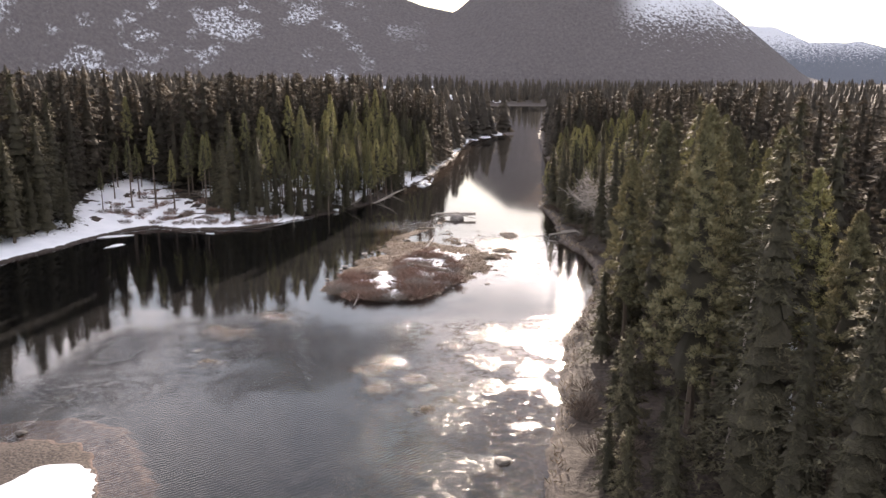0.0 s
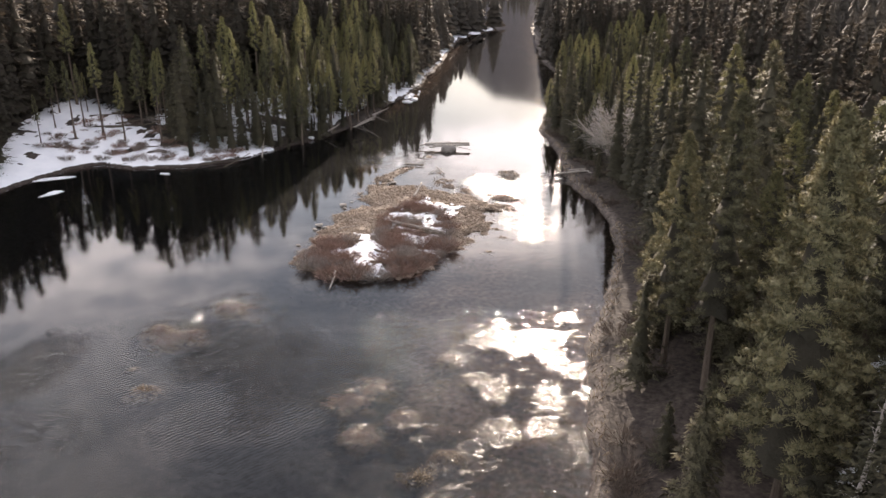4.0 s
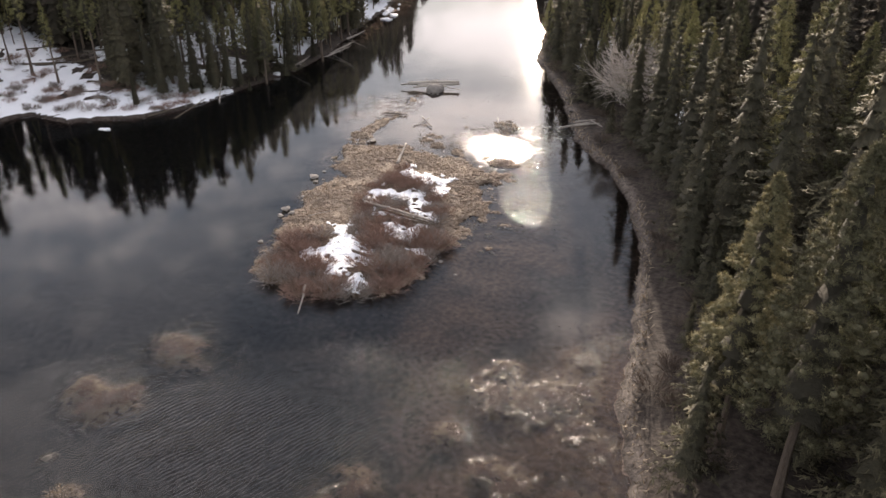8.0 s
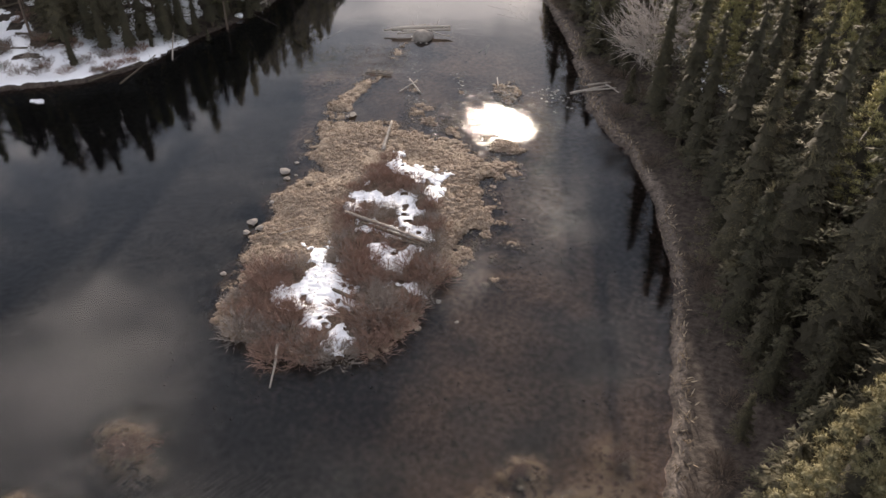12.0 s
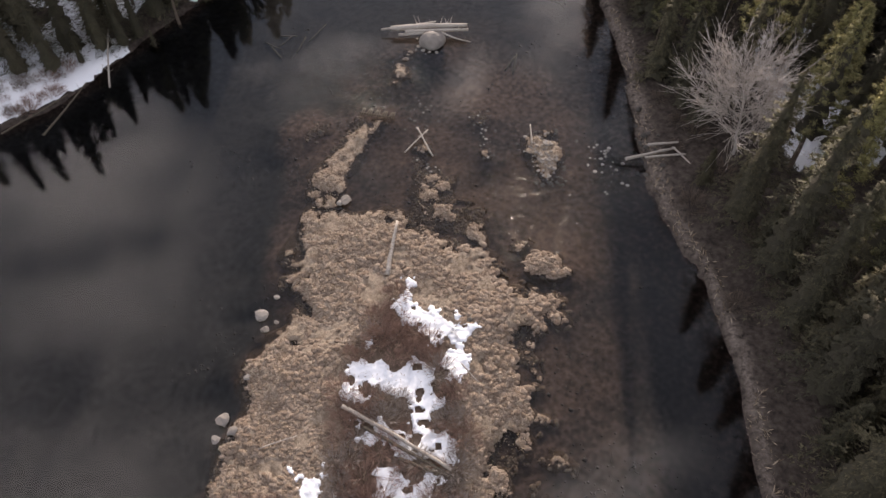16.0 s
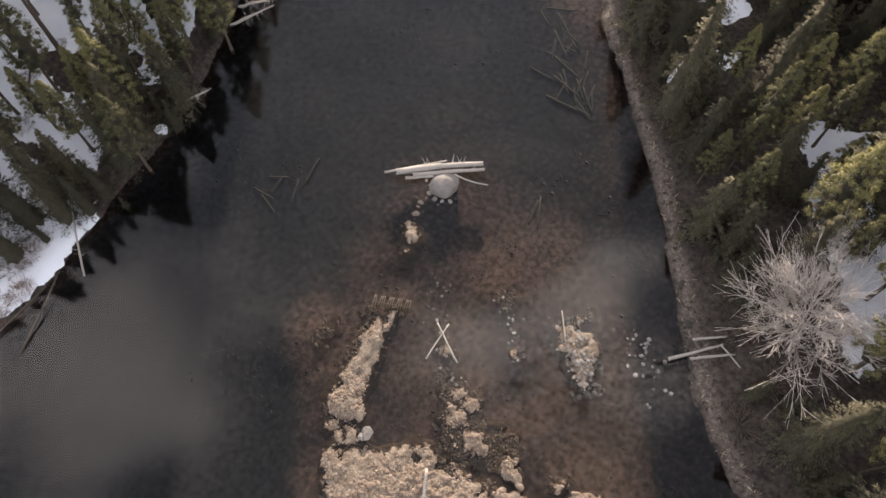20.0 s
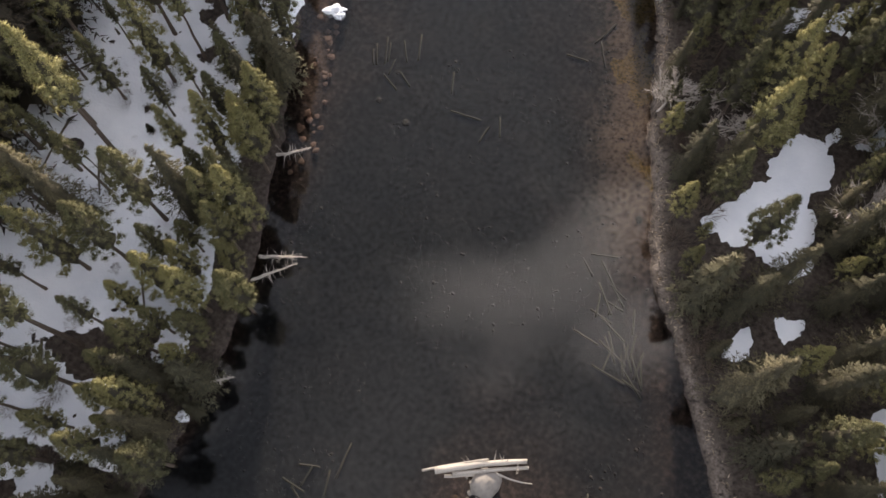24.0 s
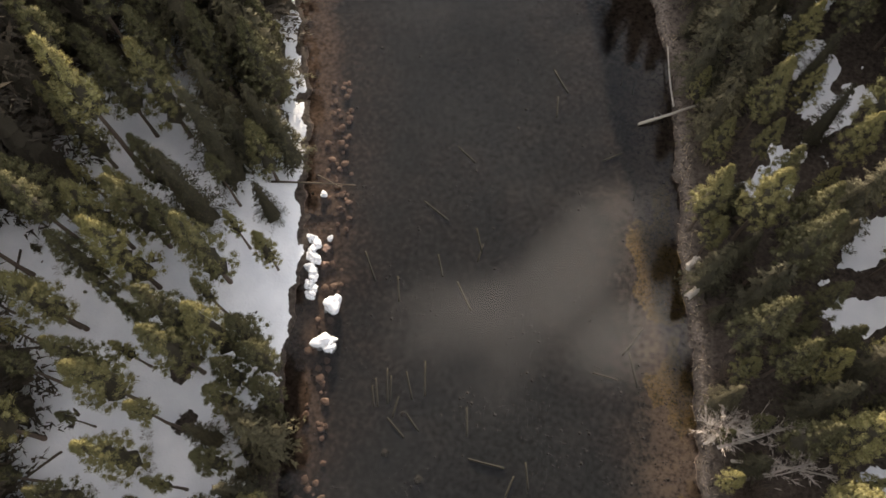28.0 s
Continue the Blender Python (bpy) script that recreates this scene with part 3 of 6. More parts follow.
def build_ground():
    xs, ys = spaced(-66, 56, 0.55, 4700), spaced(36, 236, 0.55, 4700)
    v, f = grid(xs, ys, ground_height)
    x, y = v[:, 0], v[:, 1]
    far = np.hypot(x, y - 150)
    v[:, 2] += np.where(far > 1200, (far - 1200) * 0.01, 0)
    d = shore_of(x, y)
    left = left_side(x, y)
    snow = left * step(0.2, 1.0, d) * (0.1 + 0.95 * step(0.24 + 0.26 * step(175, 155, y), 0.34 + 0.26 * step(175, 155, y), fbm(x, y, 6, 31)))
    snow = np.maximum(snow, left * step(0.3, 0.9, d) * np.maximum(step(11, 6, d + 2 * (fbm(x, y, 4, 35) - 0.5)) * step(148, 142, y), 0.9 * step(5, 3, d) * step(188, 195, y)))
    snow = snow * (1 - (1 - step(2.0, 4.5, d + 2.5 * (fbm(x, y, 3, 34) - 0.5))) * step(146, 151, y) * step(192, 188, y))
    for patch in OPEN_LEFT:
        snow = np.maximum(snow, step(0.8, -0.5, signed(patch, x, y) + 1.5 * wiggle(x, y)))
    snow = snow * (1 - 0.7 * step(0.8, 0.86, fbm(x, y, 1.6, 33, 2)))
    snow = snow * (1 - 0.7 * step(0.63, 0.7, fbm(x, y, 2.2, 36, 3)) * step(-38, -44, x) * step(3, 6, d))
    right_snow = 0.9 * step(0.62, 0.7, fbm(x, y, 9, 37)) * step(9, 14, d)
    for patch in SNOW_RIGHT:
        right_snow = np.maximum(right_snow, step(0.35, -0.25, signed(patch, x, y) + 1.6 * wiggle(x, y) + 3.2 * (fbm(x, y, 2.4, 39, 3) - 0.5)))
    snow = np.maximum(snow, (1 - left) * right_snow) * (d > 0)
    snow = np.maximum(snow, step(0.4, -0.4, signed(START_SNOW, x, y) + 0.8 * wiggle(x, y)))
    v[:, 2] += np.clip(snow, 0, 1) * 0.14
    me = mesh_of("ground", v, f, GROUND, True)
    add_value(me, "shore", d)
    add_value(me, "snow", np.clip(snow, 0, 1))
    add_value(me, "tan", (1 - left) * step(0.0, 0.4, d) * step(1.1 + 0.9 * step(112, 122, y), 0.35, d + 1.0 * (fbm(x, y, 4, 41) - 0.5)))
    add_value(me, "height", v[:, 2])
    strip = left * step(0.3, -0.3, d) * step(-4.4, -2.4, d) * step(180, 192, y)
    add_value(me, "red", np.clip(strip + 0.75 * (1 - left) * step(0.3, -0.3, d) * step(-5, -2.5, d + 1.5 * (fbm(x, y, 5, 43) - 0.5)) * step(158, 168, y) + 0.8 * step(-17, -20, x) * step(-34, -26, x) * step(88, 80, y) * step(-0.35, -0.1, v[:, 2]) + 0.85 * np.maximum(step(-6, 0, x), step(112, 120, y) * step(-14, -10, x)) * step(17, 12, x) * step(56, 66, y) * step(148, 138, y) * step(-1.2, -0.5, v[:, 2]) * step(0.3, 0.65, fbm(x, y, 6, 49)), 0, 1))
    shelf = (1 - left) * step(0.2, -0.3, d) * step(-7.0, -1.5, d + 4.5 * (fbm(x, y, 4, 44, 4) - 0.5)) * step(160, 172, y)
    add_value(me, "shoal", np.maximum(shoal_at(x, y), 0.5 * shelf))
    u, w = x + 4.5 * (fbm(x, y, 2.4, 46, 3) - 0.5), y + 6 * (fbm(x, y, 2.4, 47, 3) - 0.5)
    reef = np.maximum(step(1.25, 0.7, np.hypot((u - 26.2) / 2.3, (w - 192.5) / 5.0)), step(1.25, 0.7, np.hypot((u - 24.2) / 1.9, (w - 182.5) / 4.5)))
    reef = np.maximum(reef, step(1.2, 0.6, np.hypot((u - 22.0) / 1.0, (w - 171) / 3.8)))
    add_value(me, "moss", np.clip(reef + 0.7 * step(-0.4, -1.2, d) * step(-3.5, -2, d) * (1 - left) * step(0.5, 0.6, fbm(x, y, 5, 45)) * step(160, 175, y), 0, 1) * (d < 0))
    return tagged(new("ground", me), "river bed and banks with snow, litter and dead grass", "ground", kind="structure")


def riffle_at(x, y):
    """Where the water is broken: over the shoals round the island and over the shallows before it."""
    def spot(cx, cy, rx, ry):
        return step(1.25, 0.3, np.hypot((x - cx) / rx, (y - cy) / ry))
    r = 1.3 * spot(9.3, 121.5, 6, 7.5) + 0.14 * spot(11.5, 108, 3.5, 8) + 0.35 * spot(-6, 139, 7, 5) + 0.35 * spot(-1, 140, 2, 4) + 0.4 * spot(17, 127, 3, 3)
    r = r + 0.25 * spot(-19, 80, 7, 4) + 0.3 * spot(-30, 62, 8, 4) + 0.75 * step(84, 76, y) * step(-9, 2, x) * step(0.42, 0.62, fbm(x, y, 6, 71)) + 0.35 * step(68, 60, y) * step(-10, 0, x)
    for cx, cy, size in WEED:
        r = np.maximum(r, 1.2 * step(2.2, 0.6, np.hypot(x - cx, 0.8 * (y - cy)) / size))
    return np.clip(r * (0.5 + fbm(x, y, 2, 73)), 0, 1.6)


def build_water():
    v, f = grid(spaced(-66, 56, 1.1, 4600), spaced(20, 236, 1.1, 4600), lambda x, y: x * 0)
    me = mesh_of("water", v, f, WATER, True)
    add_value(me, "riffle", riffle_at(v[:, 0], v[:, 1]))
    x, y = v[:, 0], v[:, 1]
    add_value(me, "train", step(84, 72, y) * step(-38, -30, x) * step(6, -4, x) * (0.4 + step(0.4, 0.65, fbm(x, y, 9, 91))))
    ob = new("water", me)
    ob.visible_shadow = False
    return tagged(ob, "clear shallow river water with ripples", "water", kind="structure")


def mountain(name, label, crest, dist, width, material, seed, rough=0.12):
    """A ridge: crest gives height against bearing in degrees, at a distance."""
    n, m = 220, 70
    az, r = np.meshgrid(np.linspace(crest[0][0], crest[-1][0], n), np.linspace(0, 1, m))
    az, r = az.ravel(), r.ravel()
    top = np.interp(az, [c[0] for c in crest], [c[1] for c in crest]) * dist
    rad = dist + width * (r - 0.6)
    x, y = rad * np.sin(np.radians(az)), rad * np.cos(np.radians(az))
    prof = np.where(r < 0.6, (r / 0.6) ** 0.9, 1 - (r - 0.6) / 0.4)
    z = top * prof * (1 + rough * 2 * (fbm(x, y, width * 0.18, seed, 5) - 0.5)) - 5
    i = (np.arange(m - 1)[:, None] * n + np.arange(n - 1)[None, :]).ravel()
    v = np.column_stack((x, y, z))
    me = mesh_of(name, v, np.column_stack((i, i + 1, i + n + 1, i + n)), material, True)
    add_value(me, "height", z)
    add_value(me, "clear", step(0, -8, az))
    add_value(me, "peak", step(12, 15, az))
    return tagged(new(name, me), label, "mountain", kind="structure")


build_ground()
build_water()
# slope greys tuned lighter, with some of the haze held in the colour
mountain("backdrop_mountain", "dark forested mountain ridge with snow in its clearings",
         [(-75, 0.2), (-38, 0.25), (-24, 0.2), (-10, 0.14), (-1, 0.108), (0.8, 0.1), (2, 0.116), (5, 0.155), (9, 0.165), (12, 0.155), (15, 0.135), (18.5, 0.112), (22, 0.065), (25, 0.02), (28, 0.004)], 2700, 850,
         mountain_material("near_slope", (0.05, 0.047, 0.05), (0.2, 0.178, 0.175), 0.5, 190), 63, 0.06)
# bluish greys of the far ridge: haze of distance in the base colour
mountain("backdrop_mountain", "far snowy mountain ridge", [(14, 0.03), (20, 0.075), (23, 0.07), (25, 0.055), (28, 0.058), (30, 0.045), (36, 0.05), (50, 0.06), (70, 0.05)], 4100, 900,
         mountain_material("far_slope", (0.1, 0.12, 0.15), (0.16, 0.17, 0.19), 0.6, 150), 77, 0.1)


# ---------- trees ----------
def unit(v):
    return v / (np.linalg.norm(v, axis=1)[:, None] + 1e-9)


UP = np.array([0, 0, 1.0])


def sprays(base, along, side, length, width, facing):
    """Needle sprays: pointed leaves that share the shading of the bough they sit on."""
    v = np.stack((base + side * width[:, None], base + along * length[:, None], base - side * width[:, None]), 1).reshape(-1, 3)
    return v, np.arange(len(v)).reshape(-1, 3), np.repeat(facing, 3, 0)


def kites(base, along, side, length, width, lift):
    """Blades: four-cornered, widest below the middle."""
    mid = base + along * (length * 0.45)[:, None] + lift
    v = np.stack((base, mid + side * width[:, None], base + along * length[:, None], mid - side * width[:, None]), 1).reshape(-1, 3)
    return v, np.arange(len(v)).reshape(-1, 4)


def joined(pieces):
    """Pieces of (verts, faces, normals) as one, each face turned to its normals; also which verts are of the inside."""
    vs, fs, ns, cs, off = [], [], [], [], 0
    for v, f, n, inside in pieces:
        vs.append(v)
        ns.append(n)
        fs.append(f + off)
        cs.append(np.full(len(v), float(inside)))
        off += len(v)
    v, f, n = np.concatenate(vs), np.concatenate(fs), np.concatenate(ns)
    way = np.einsum("ij,ij->i", np.cross(v[f[:, 1]] - v[f[:, 0]], v[f[:, 2]] - v[f[:, 0]]), n[f].sum(1))
    f[way < 0] = f[way < 0][:, ::-1]
    return v, f, unit(n), np.concatenate(cs)


def skirts(rng, H, R, low, tiers, points, power=0.9, deep=1.0):
    """Tiers of boughs as drooping, ragged skirts."""
    vs, fs, ns, off = [], [], [], 0
    for t in range(tiers):
        z = low + (1 - low) * (t + rng.uniform(0.2, 0.6)) / tiers
        r = R * max((1 - z) / (1 - low), 0.0) ** power + 0.06
        a = np.linspace(0, 2 * np.pi, 2 * points, endpoint=False) + rng.uniform(0, 6) + rng.normal(0, 0.12, 2 * points)
        rr = r * np.where(np.arange(2 * points) % 2, rng.uniform(0.66, 0.86, 2 * points), rng.uniform(0.84, 1.14, 2 * points))
        top = min(1.0, z + deep * 1.5 * (1 - low) / tiers) * H
        ring = np.column_stack((rr * np.cos(a), rr * np.sin(a), z * H - 0.3 * rr + rng.normal(0, 0.1 * r, 2 * points)))
        vs.append(np.concatenate((ring, [[0, 0, top]])))
        out = unit(np.column_stack((np.cos(a), np.sin(a), np.full(2 * points, 0.8))) + rng.normal(0, 0.12, (2 * points, 3)))
        ns.append(np.concatenate((out, [[0.0, 0.0, 1.0]])))
        k = np.arange(2 * points)
        fs.append(np.column_stack((k, (k + 1) % (2 * points), np.full(2 * points, 2 * points))) + off)
        off += 2 * points + 1
    return np.concatenate(vs), np.concatenate(fs), np.concatenate(ns)


def conifer_crown(rng, H, R, low, tiers, boughs, count, size, power=0.9, inner=0.46):
    """A pointed crown: tiers of drooping boughs, each feathered with sprays, round a dense inside."""
    n = tiers * boughs
    z = low + (1 - low) * (np.repeat(np.arange(tiers), boughs) + rng.uniform(0, 0.5, n)) / tiers
    az = rng.uniform(0, 2 * np.pi, n)
    L = (R * np.clip((1 - z) / (1 - low), 0, 1) ** power + 0.12) * rng.uniform(0.72, 1.15, n)
    out, perp = np.column_stack((np.cos(az), np.sin(az), 0 * az)), np.column_stack((-np.sin(az), np.cos(az), 0 * az))
    m = n * count
    s = rng.uniform(0.12, 1, m) ** 0.75
    O, P, LL = np.repeat(out, count, 0), np.repeat(perp, count, 0), np.repeat(L, count)
    wide = rng.normal(0, 0.16, m) * LL * (1.1 - s)
    B = O * (LL * s)[:, None] + P * wide[:, None]
    B[:, 2] = np.repeat(z * H, count) - 0.32 * LL * s + 0.1 * LL * s * s + rng.normal(0, 0.06, m)
    ang = rng.normal(0, 0.75, m)
    along = unit(O * np.cos(ang)[:, None] + P * np.sin(ang)[:, None] + UP * rng.normal(-0.2, 0.35, m)[:, None])
    side = unit(np.cross(along, UP + rng.normal(0, 0.5, (m, 3))))
    length = size * rng.uniform(0.6, 1.4, m)
    facing = O * 0.8 + UP * 0.5 + P * np.clip(wide / (0.2 * LL + 0.1), -1, 1)[:, None] * 0.35 + np.repeat(rng.normal(0, 0.16, (n, 3)), count, 0)
    leaves = sprays(B, along, side, length, length * rng.uniform(0.1, 0.18, m), facing)
    k = 8
    bz = np.column_stack((np.zeros(k), np.zeros(k), H * rng.uniform(0.95, 1.0, k)))
    al = unit(np.column_stack((rng.normal(0, 0.3, k), rng.normal(0, 0.3, k), np.full(k, 0.9))))
    leader = sprays(bz, al, unit(np.cross(al, rng.normal(0, 1, (k, 3)))), np.full(k, 0.5), np.full(k, 0.06), al + UP)
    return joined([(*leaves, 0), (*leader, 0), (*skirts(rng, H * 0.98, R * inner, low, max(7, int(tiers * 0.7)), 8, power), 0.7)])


def pine_crown(rng, H, R, low, clumps, count, size, lump):
    """A fuller crown: rounded clumps of needles at the ends of upturned boughs, pointed at the top."""
    z = low + (1 - low) * ((np.arange(clumps) + rng.uniform(0, 1, clumps)) / clumps) ** 0.85
    az = np.arange(clumps) * 2.4 + rng.normal(0, 0.5, clumps)
    prof = np.clip((1 - z) / (1 - low), 0, 1) ** 0.74 * (0.72 + 0.28 * np.clip((z - low) / 0.16, 0, 1))
    rad = R * prof * rng.uniform(0.5, 1.05, clumps)
    C = np.column_stack((rad * np.cos(az), rad * np.sin(az), z * H + 0.12 * rad))
    C[-1] = (0, 0, H - 0.3)
    q = lump * rng.uniform(0.7, 1.3, clumps) * (0.36 + 0.64 * prof)
    n = clumps * count
    away = unit(rng.normal(0, 1, (n, 3)) + UP * 0.25)
    Q, CC = np.repeat(q, count), np.repeat(C, count, 0)
    B = CC + away * (Q * rng.uniform(0.55, 1.0, n))[:, None] * np.array([1, 1, 0.7])
    along = unit(away * 0.8 + rng.normal(0, 0.5, (n, 3)) + UP * 0.35)
    side = unit(np.cross(along, rng.normal(0, 1, (n, 3))))
    length = size * rng.uniform(0.55, 1.3, n)
    out = unit(CC * np.array([1, 1, 0]) + 1e-6)
    facing = away * 0.5 + out * 0.6 + UP * 0.4
    leaves = sprays(B, along, side, length, length * rng.uniform(0.075, 0.125, n), facing)
    a = np.arange(5) * 1.2566
    ball = np.concatenate(([[0, 0, 1]], np.column_stack((0.9 * np.cos(a), 0.9 * np.sin(a), 0 * a + 0.35)), np.column_stack((0.85 * np.cos(a + 0.6), 0.85 * np.sin(a + 0.6), 0 * a - 0.4)), [[0, 0, -0.9]]))
    k, w = np.arange(5), (np.arange(5) + 1) % 5
    tri = np.concatenate((np.column_stack((0 * k, 1 + k, 1 + w)), np.column_stack((1 + k, 6 + k, 1 + w)), np.column_stack((1 + w, 6 + k, 6 + w)), np.column_stack((6 + k, 0 * k + 11, 6 + w))))
    shape = ball[None] * rng.uniform(0.65, 1.25, (clumps, 12, 1)) * (q * 0.58)[:, None, None] * np.array([1, 1, 0.72])
    inside = (C[:, None, :] + shape).reshape(-1, 3)
    tris = (tri[None] + (np.arange(clumps) * 12)[:, None, None]).reshape(-1, 3)
    lean = unit(ball * 0.9 + UP * 0.3)
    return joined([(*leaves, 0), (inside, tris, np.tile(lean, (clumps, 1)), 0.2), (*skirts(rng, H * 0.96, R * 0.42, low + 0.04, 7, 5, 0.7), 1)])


def crown_mesh(name, crown, material):
    v, f, n, inside = crown
    me = mesh_of(name, v, f, material, True)
    me.normals_split_custom_set_from_vertices(n)
    # how far each vert takes the painted dark of the inside
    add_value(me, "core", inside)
    return me


def trunk_mesh(name, H, r, material, rng, lean=0.0, stubs=0, sides=6, stub_len=0.6):
    zs = np.linspace(-0.4, H * 0.97, 7)
    cx, cy = lean * (zs / H) ** 2 * H + rng.normal(0, 0.03, 7), rng.normal(0, 0.03, 7)
    vs, fs = [], []
    for k, z in enumerate(zs):
        rad = r * (1.25 if k == 0 else 1) * max(0.06, 1 - max(z, 0) / H) ** 0.8
        for s in range(sides):
            a = 2 * math.pi * s / sides
            vs.append((cx[k] + rad * math.cos(a), cy[k] + rad * math.sin(a), z))
    for k in range(6):
        for s in range(sides):
            t = (s + 1) % sides
            fs.append((k * sides + s, k * sides + t, (k + 1) * sides + t, (k + 1) * sides + s))
    for _ in range(stubs):
        z, a = H * rng.uniform(0.15, 0.95), rng.uniform(0, 6.283)
        ln = stub_len * rng.uniform(0.4, 1.3) * (1.15 - z / H)
        q = 0.022 + 0.012 * ln
        b = np.array([np.interp(z, zs, cx), np.interp(z, zs, cy), z])
        o = np.array([math.cos(a), math.sin(a), rng.uniform(-0.35, 0.25)])
        p = np.array([-math.sin(a), math.cos(a), 0])
        i = len(vs)
        e = b + o * ln
        vs += [tuple(b + p * q), tuple(b - p * q), tuple(b + np.array([0, 0, q])), tuple(e), ]
        fs += [(i, i + 1, i + 3, i + 3), (i + 1, i + 2, i + 3, i + 3), (i + 2, i, i + 3, i + 3)]
    me = bpy.data.meshes.new(name)
    me.from_pydata(vs, [], [tuple(dict.fromkeys(f)) for f in fs])
    me.update()
    me.materials.append(material)
    return me


def tree_kind(kind, k):
    """One tree with trunk and crown, 1.0 = its own height in metres."""
    rng = np.random.default_rng(100 + k * 7 + len(kind) * 31)
    if kind == "spruce":
        H, R = rng.uniform(15, 19), rng.uniform(3.3, 4.1)
        crown, mat = conifer_crown(rng, H, R, rng.uniform(0.04, 0.12), 27, 7, 31, 0.3), SPRUCE
        label = "pointed dark olive spruce with drooping boughs on the bank"
    elif kind == "pine":
        H, R = rng.uniform(15, 18), rng.uniform(2.4, 3.0)
        crown, mat = pine_crown(rng, H, R, rng.uniform(0.2, 0.36), 150, 62, 0.25, 0.46), PINE
        label = "yellow-green pine with tufted crown and bare lower trunk"
    elif kind == "broad":
        H, R = rng.uniform(17, 19), rng.uniform(3.0, 3.5)
        crown, mat = pine_crown(rng, H, R, rng.uniform(0.14, 0.24), 330, 110, 0.2, 0.44), GREY_PINE
        label = "tall broad pine with tufted grey-green boughs over the bank"
    elif kind == "thin":
        H, R = rng.uniform(14, 18), rng.uniform(1.25, 1.7)
        crown, mat = pine_crown(rng, H, R, rng.uniform(0.42, 0.58), 72, 76, 0.23, 0.41), PINE
        label = "thin lodgepole pine with a short crown high on a bare trunk"
    elif kind == "sapling":
        H, R = rng.uniform(5.5, 7), rng.uniform(1.4, 1.8)
        crown, mat = conifer_crown(rng, H, R, 0.05, 17, 7, 26, 0.24), SPRUCE
        label = "young dark fir growing under the taller trees"
    else:
        H, R = rng.uniform(2.2, 3.5), rng.uniform(0.8, 1.1)
        crown, mat = conifer_crown(rng, H, R, 0.06, 10, 6, 14, 0.3), SPRUCE
        label = "small dark young fir in the snow"
    root = tagged(new({"spruce": "spruce_tree", "young": "young_fir", "sapling": "young_fir"}.get(kind, "pine_tree")), label, "tree", {"spruce": "spruces on the banks", "young": "young firs in the snow", "sapling": "young firs on the banks"}.get(kind, "pines on the banks"))
    part("trunk", trunk_mesh("trunk", H, 0.012 * H + 0.03, BARK, rng, 0, 14 if kind in ("thin", "pine") else 5), root)
    part("crown", crown_mesh("crown", crown, mat), root)
    root["tall"] = H
    return root


KINDS = {k: [tree_kind(k, i) for i in range(n)] for k, n in (("spruce", 6), ("pine", 7), ("broad", 3), ("thin", 4), ("young", 3), ("sapling", 4))}
USED = set()


def plant(kind, x, y, tall, turn, pick):
    src = KINDS[kind][pick % len(KINDS[kind])]
    z = float(ground_height(np.array([x]), np.array([y]))[0]) - 0.05
    s = tall / src["tall"]
    m = pose(x, y, z, 0, 0, turn) @ Matrix.Diagonal((s, s, s, 1))
    if src.name not in USED:
        USED.add(src.name)
        src.matrix_basis = m
        return src
    return copy_thing(src, m)


# trees that stand out: x, y, height
BROAD_PINES = [(17.3, 69.2, 18), (18.8, 64.5, 21), (17.6, 50.5, 23), (23.5, 42, 18), (21.2, 55.5, 19)]
RIGHT_PINES = [(29.5, 117, 15), (31.2, 124.5, 15.6), (30, 111, 14), (29.7, 184.4, 15), (34.9, 189.5, 15.4),
               (30.3, 196.5, 13), (30.2, 170.2, 14.4), (26.4, 166.3, 13), (32.9, 174.8, 16), (33.6, 194.4, 16), (30.2, 175.6, 12.8), (28.4, 182, 9), (27, 142.8, 10.8), (26.3, 138.9, 10.8)]
RIGHT_FIRS = [(24.9, 97, 17), (26.2, 104, 18), (25.9, 109.5, 15), (26, 114, 17), (25.2, 119.5, 15), (25, 170, 10.8), (31, 148.5, 12), (34, 155.5, 10), (23.6, 153.3, 6.6), (36.4, 161, 12.5), (29, 140.9, 14), (31.4, 139.5, 12.5), (40.3, 192.4, 15), (29.7, 107.8, 17), (29, 98.2, 17),
              (30.7, 102.7, 18), (28.5, 88, 20), (26.5, 80, 19), (39, 105, 19), (22.6, 57.5, 16), (27.5, 147, 8), (25.5, 160, 7), (24.4, 133, 9)]
LEFT_PINES = [(-16.1, 193.5, 16.5), (-12.9, 194.6, 16), (-10.6, 194, 14.4), (-10.2, 189.6, 11), (-9.9, 188, 4.5), (-21.6, 182.8, 11), (-14.1, 178.6, 12), (-17.1, 171, 14.2), (-14.9, 170.6, 14.4), (-21.3, 191.9, 17),
              (-18.9, 202.1, 17), (-12.9, 186.2, 5.5), (-21.9, 168, 12), (-15.6, 162.9, 13.3), (-19.3, 163.4, 13.8), (-25.4, 158.1, 11), (-23, 150.5, 14)]
LEFT_FIRS = [(-26.5, 148.2, 10.5), (-20.6, 154.6, 5), (-31.4, 144.5, 3.5), (-24.9, 147, 3.6), (-39, 138.6, 6), (-33.5, 143, 12), (-8, 207.5, 13), (-11, 212.5, 15), (-14, 208, 14), (-10.4, 217, 16), (-6.8, 215, 12)]
taken = []
for n, (x, y, tall) in enumerate(BROAD_PINES):
    plant("broad", x, y, tall, 40 * n, n)
    taken.append((x, y))
for n, (x, y, tall) in enumerate(RIGHT_PINES + LEFT_PINES):
    plant("pine", x, y, tall, 40 * n, n)
    taken.append((x, y))
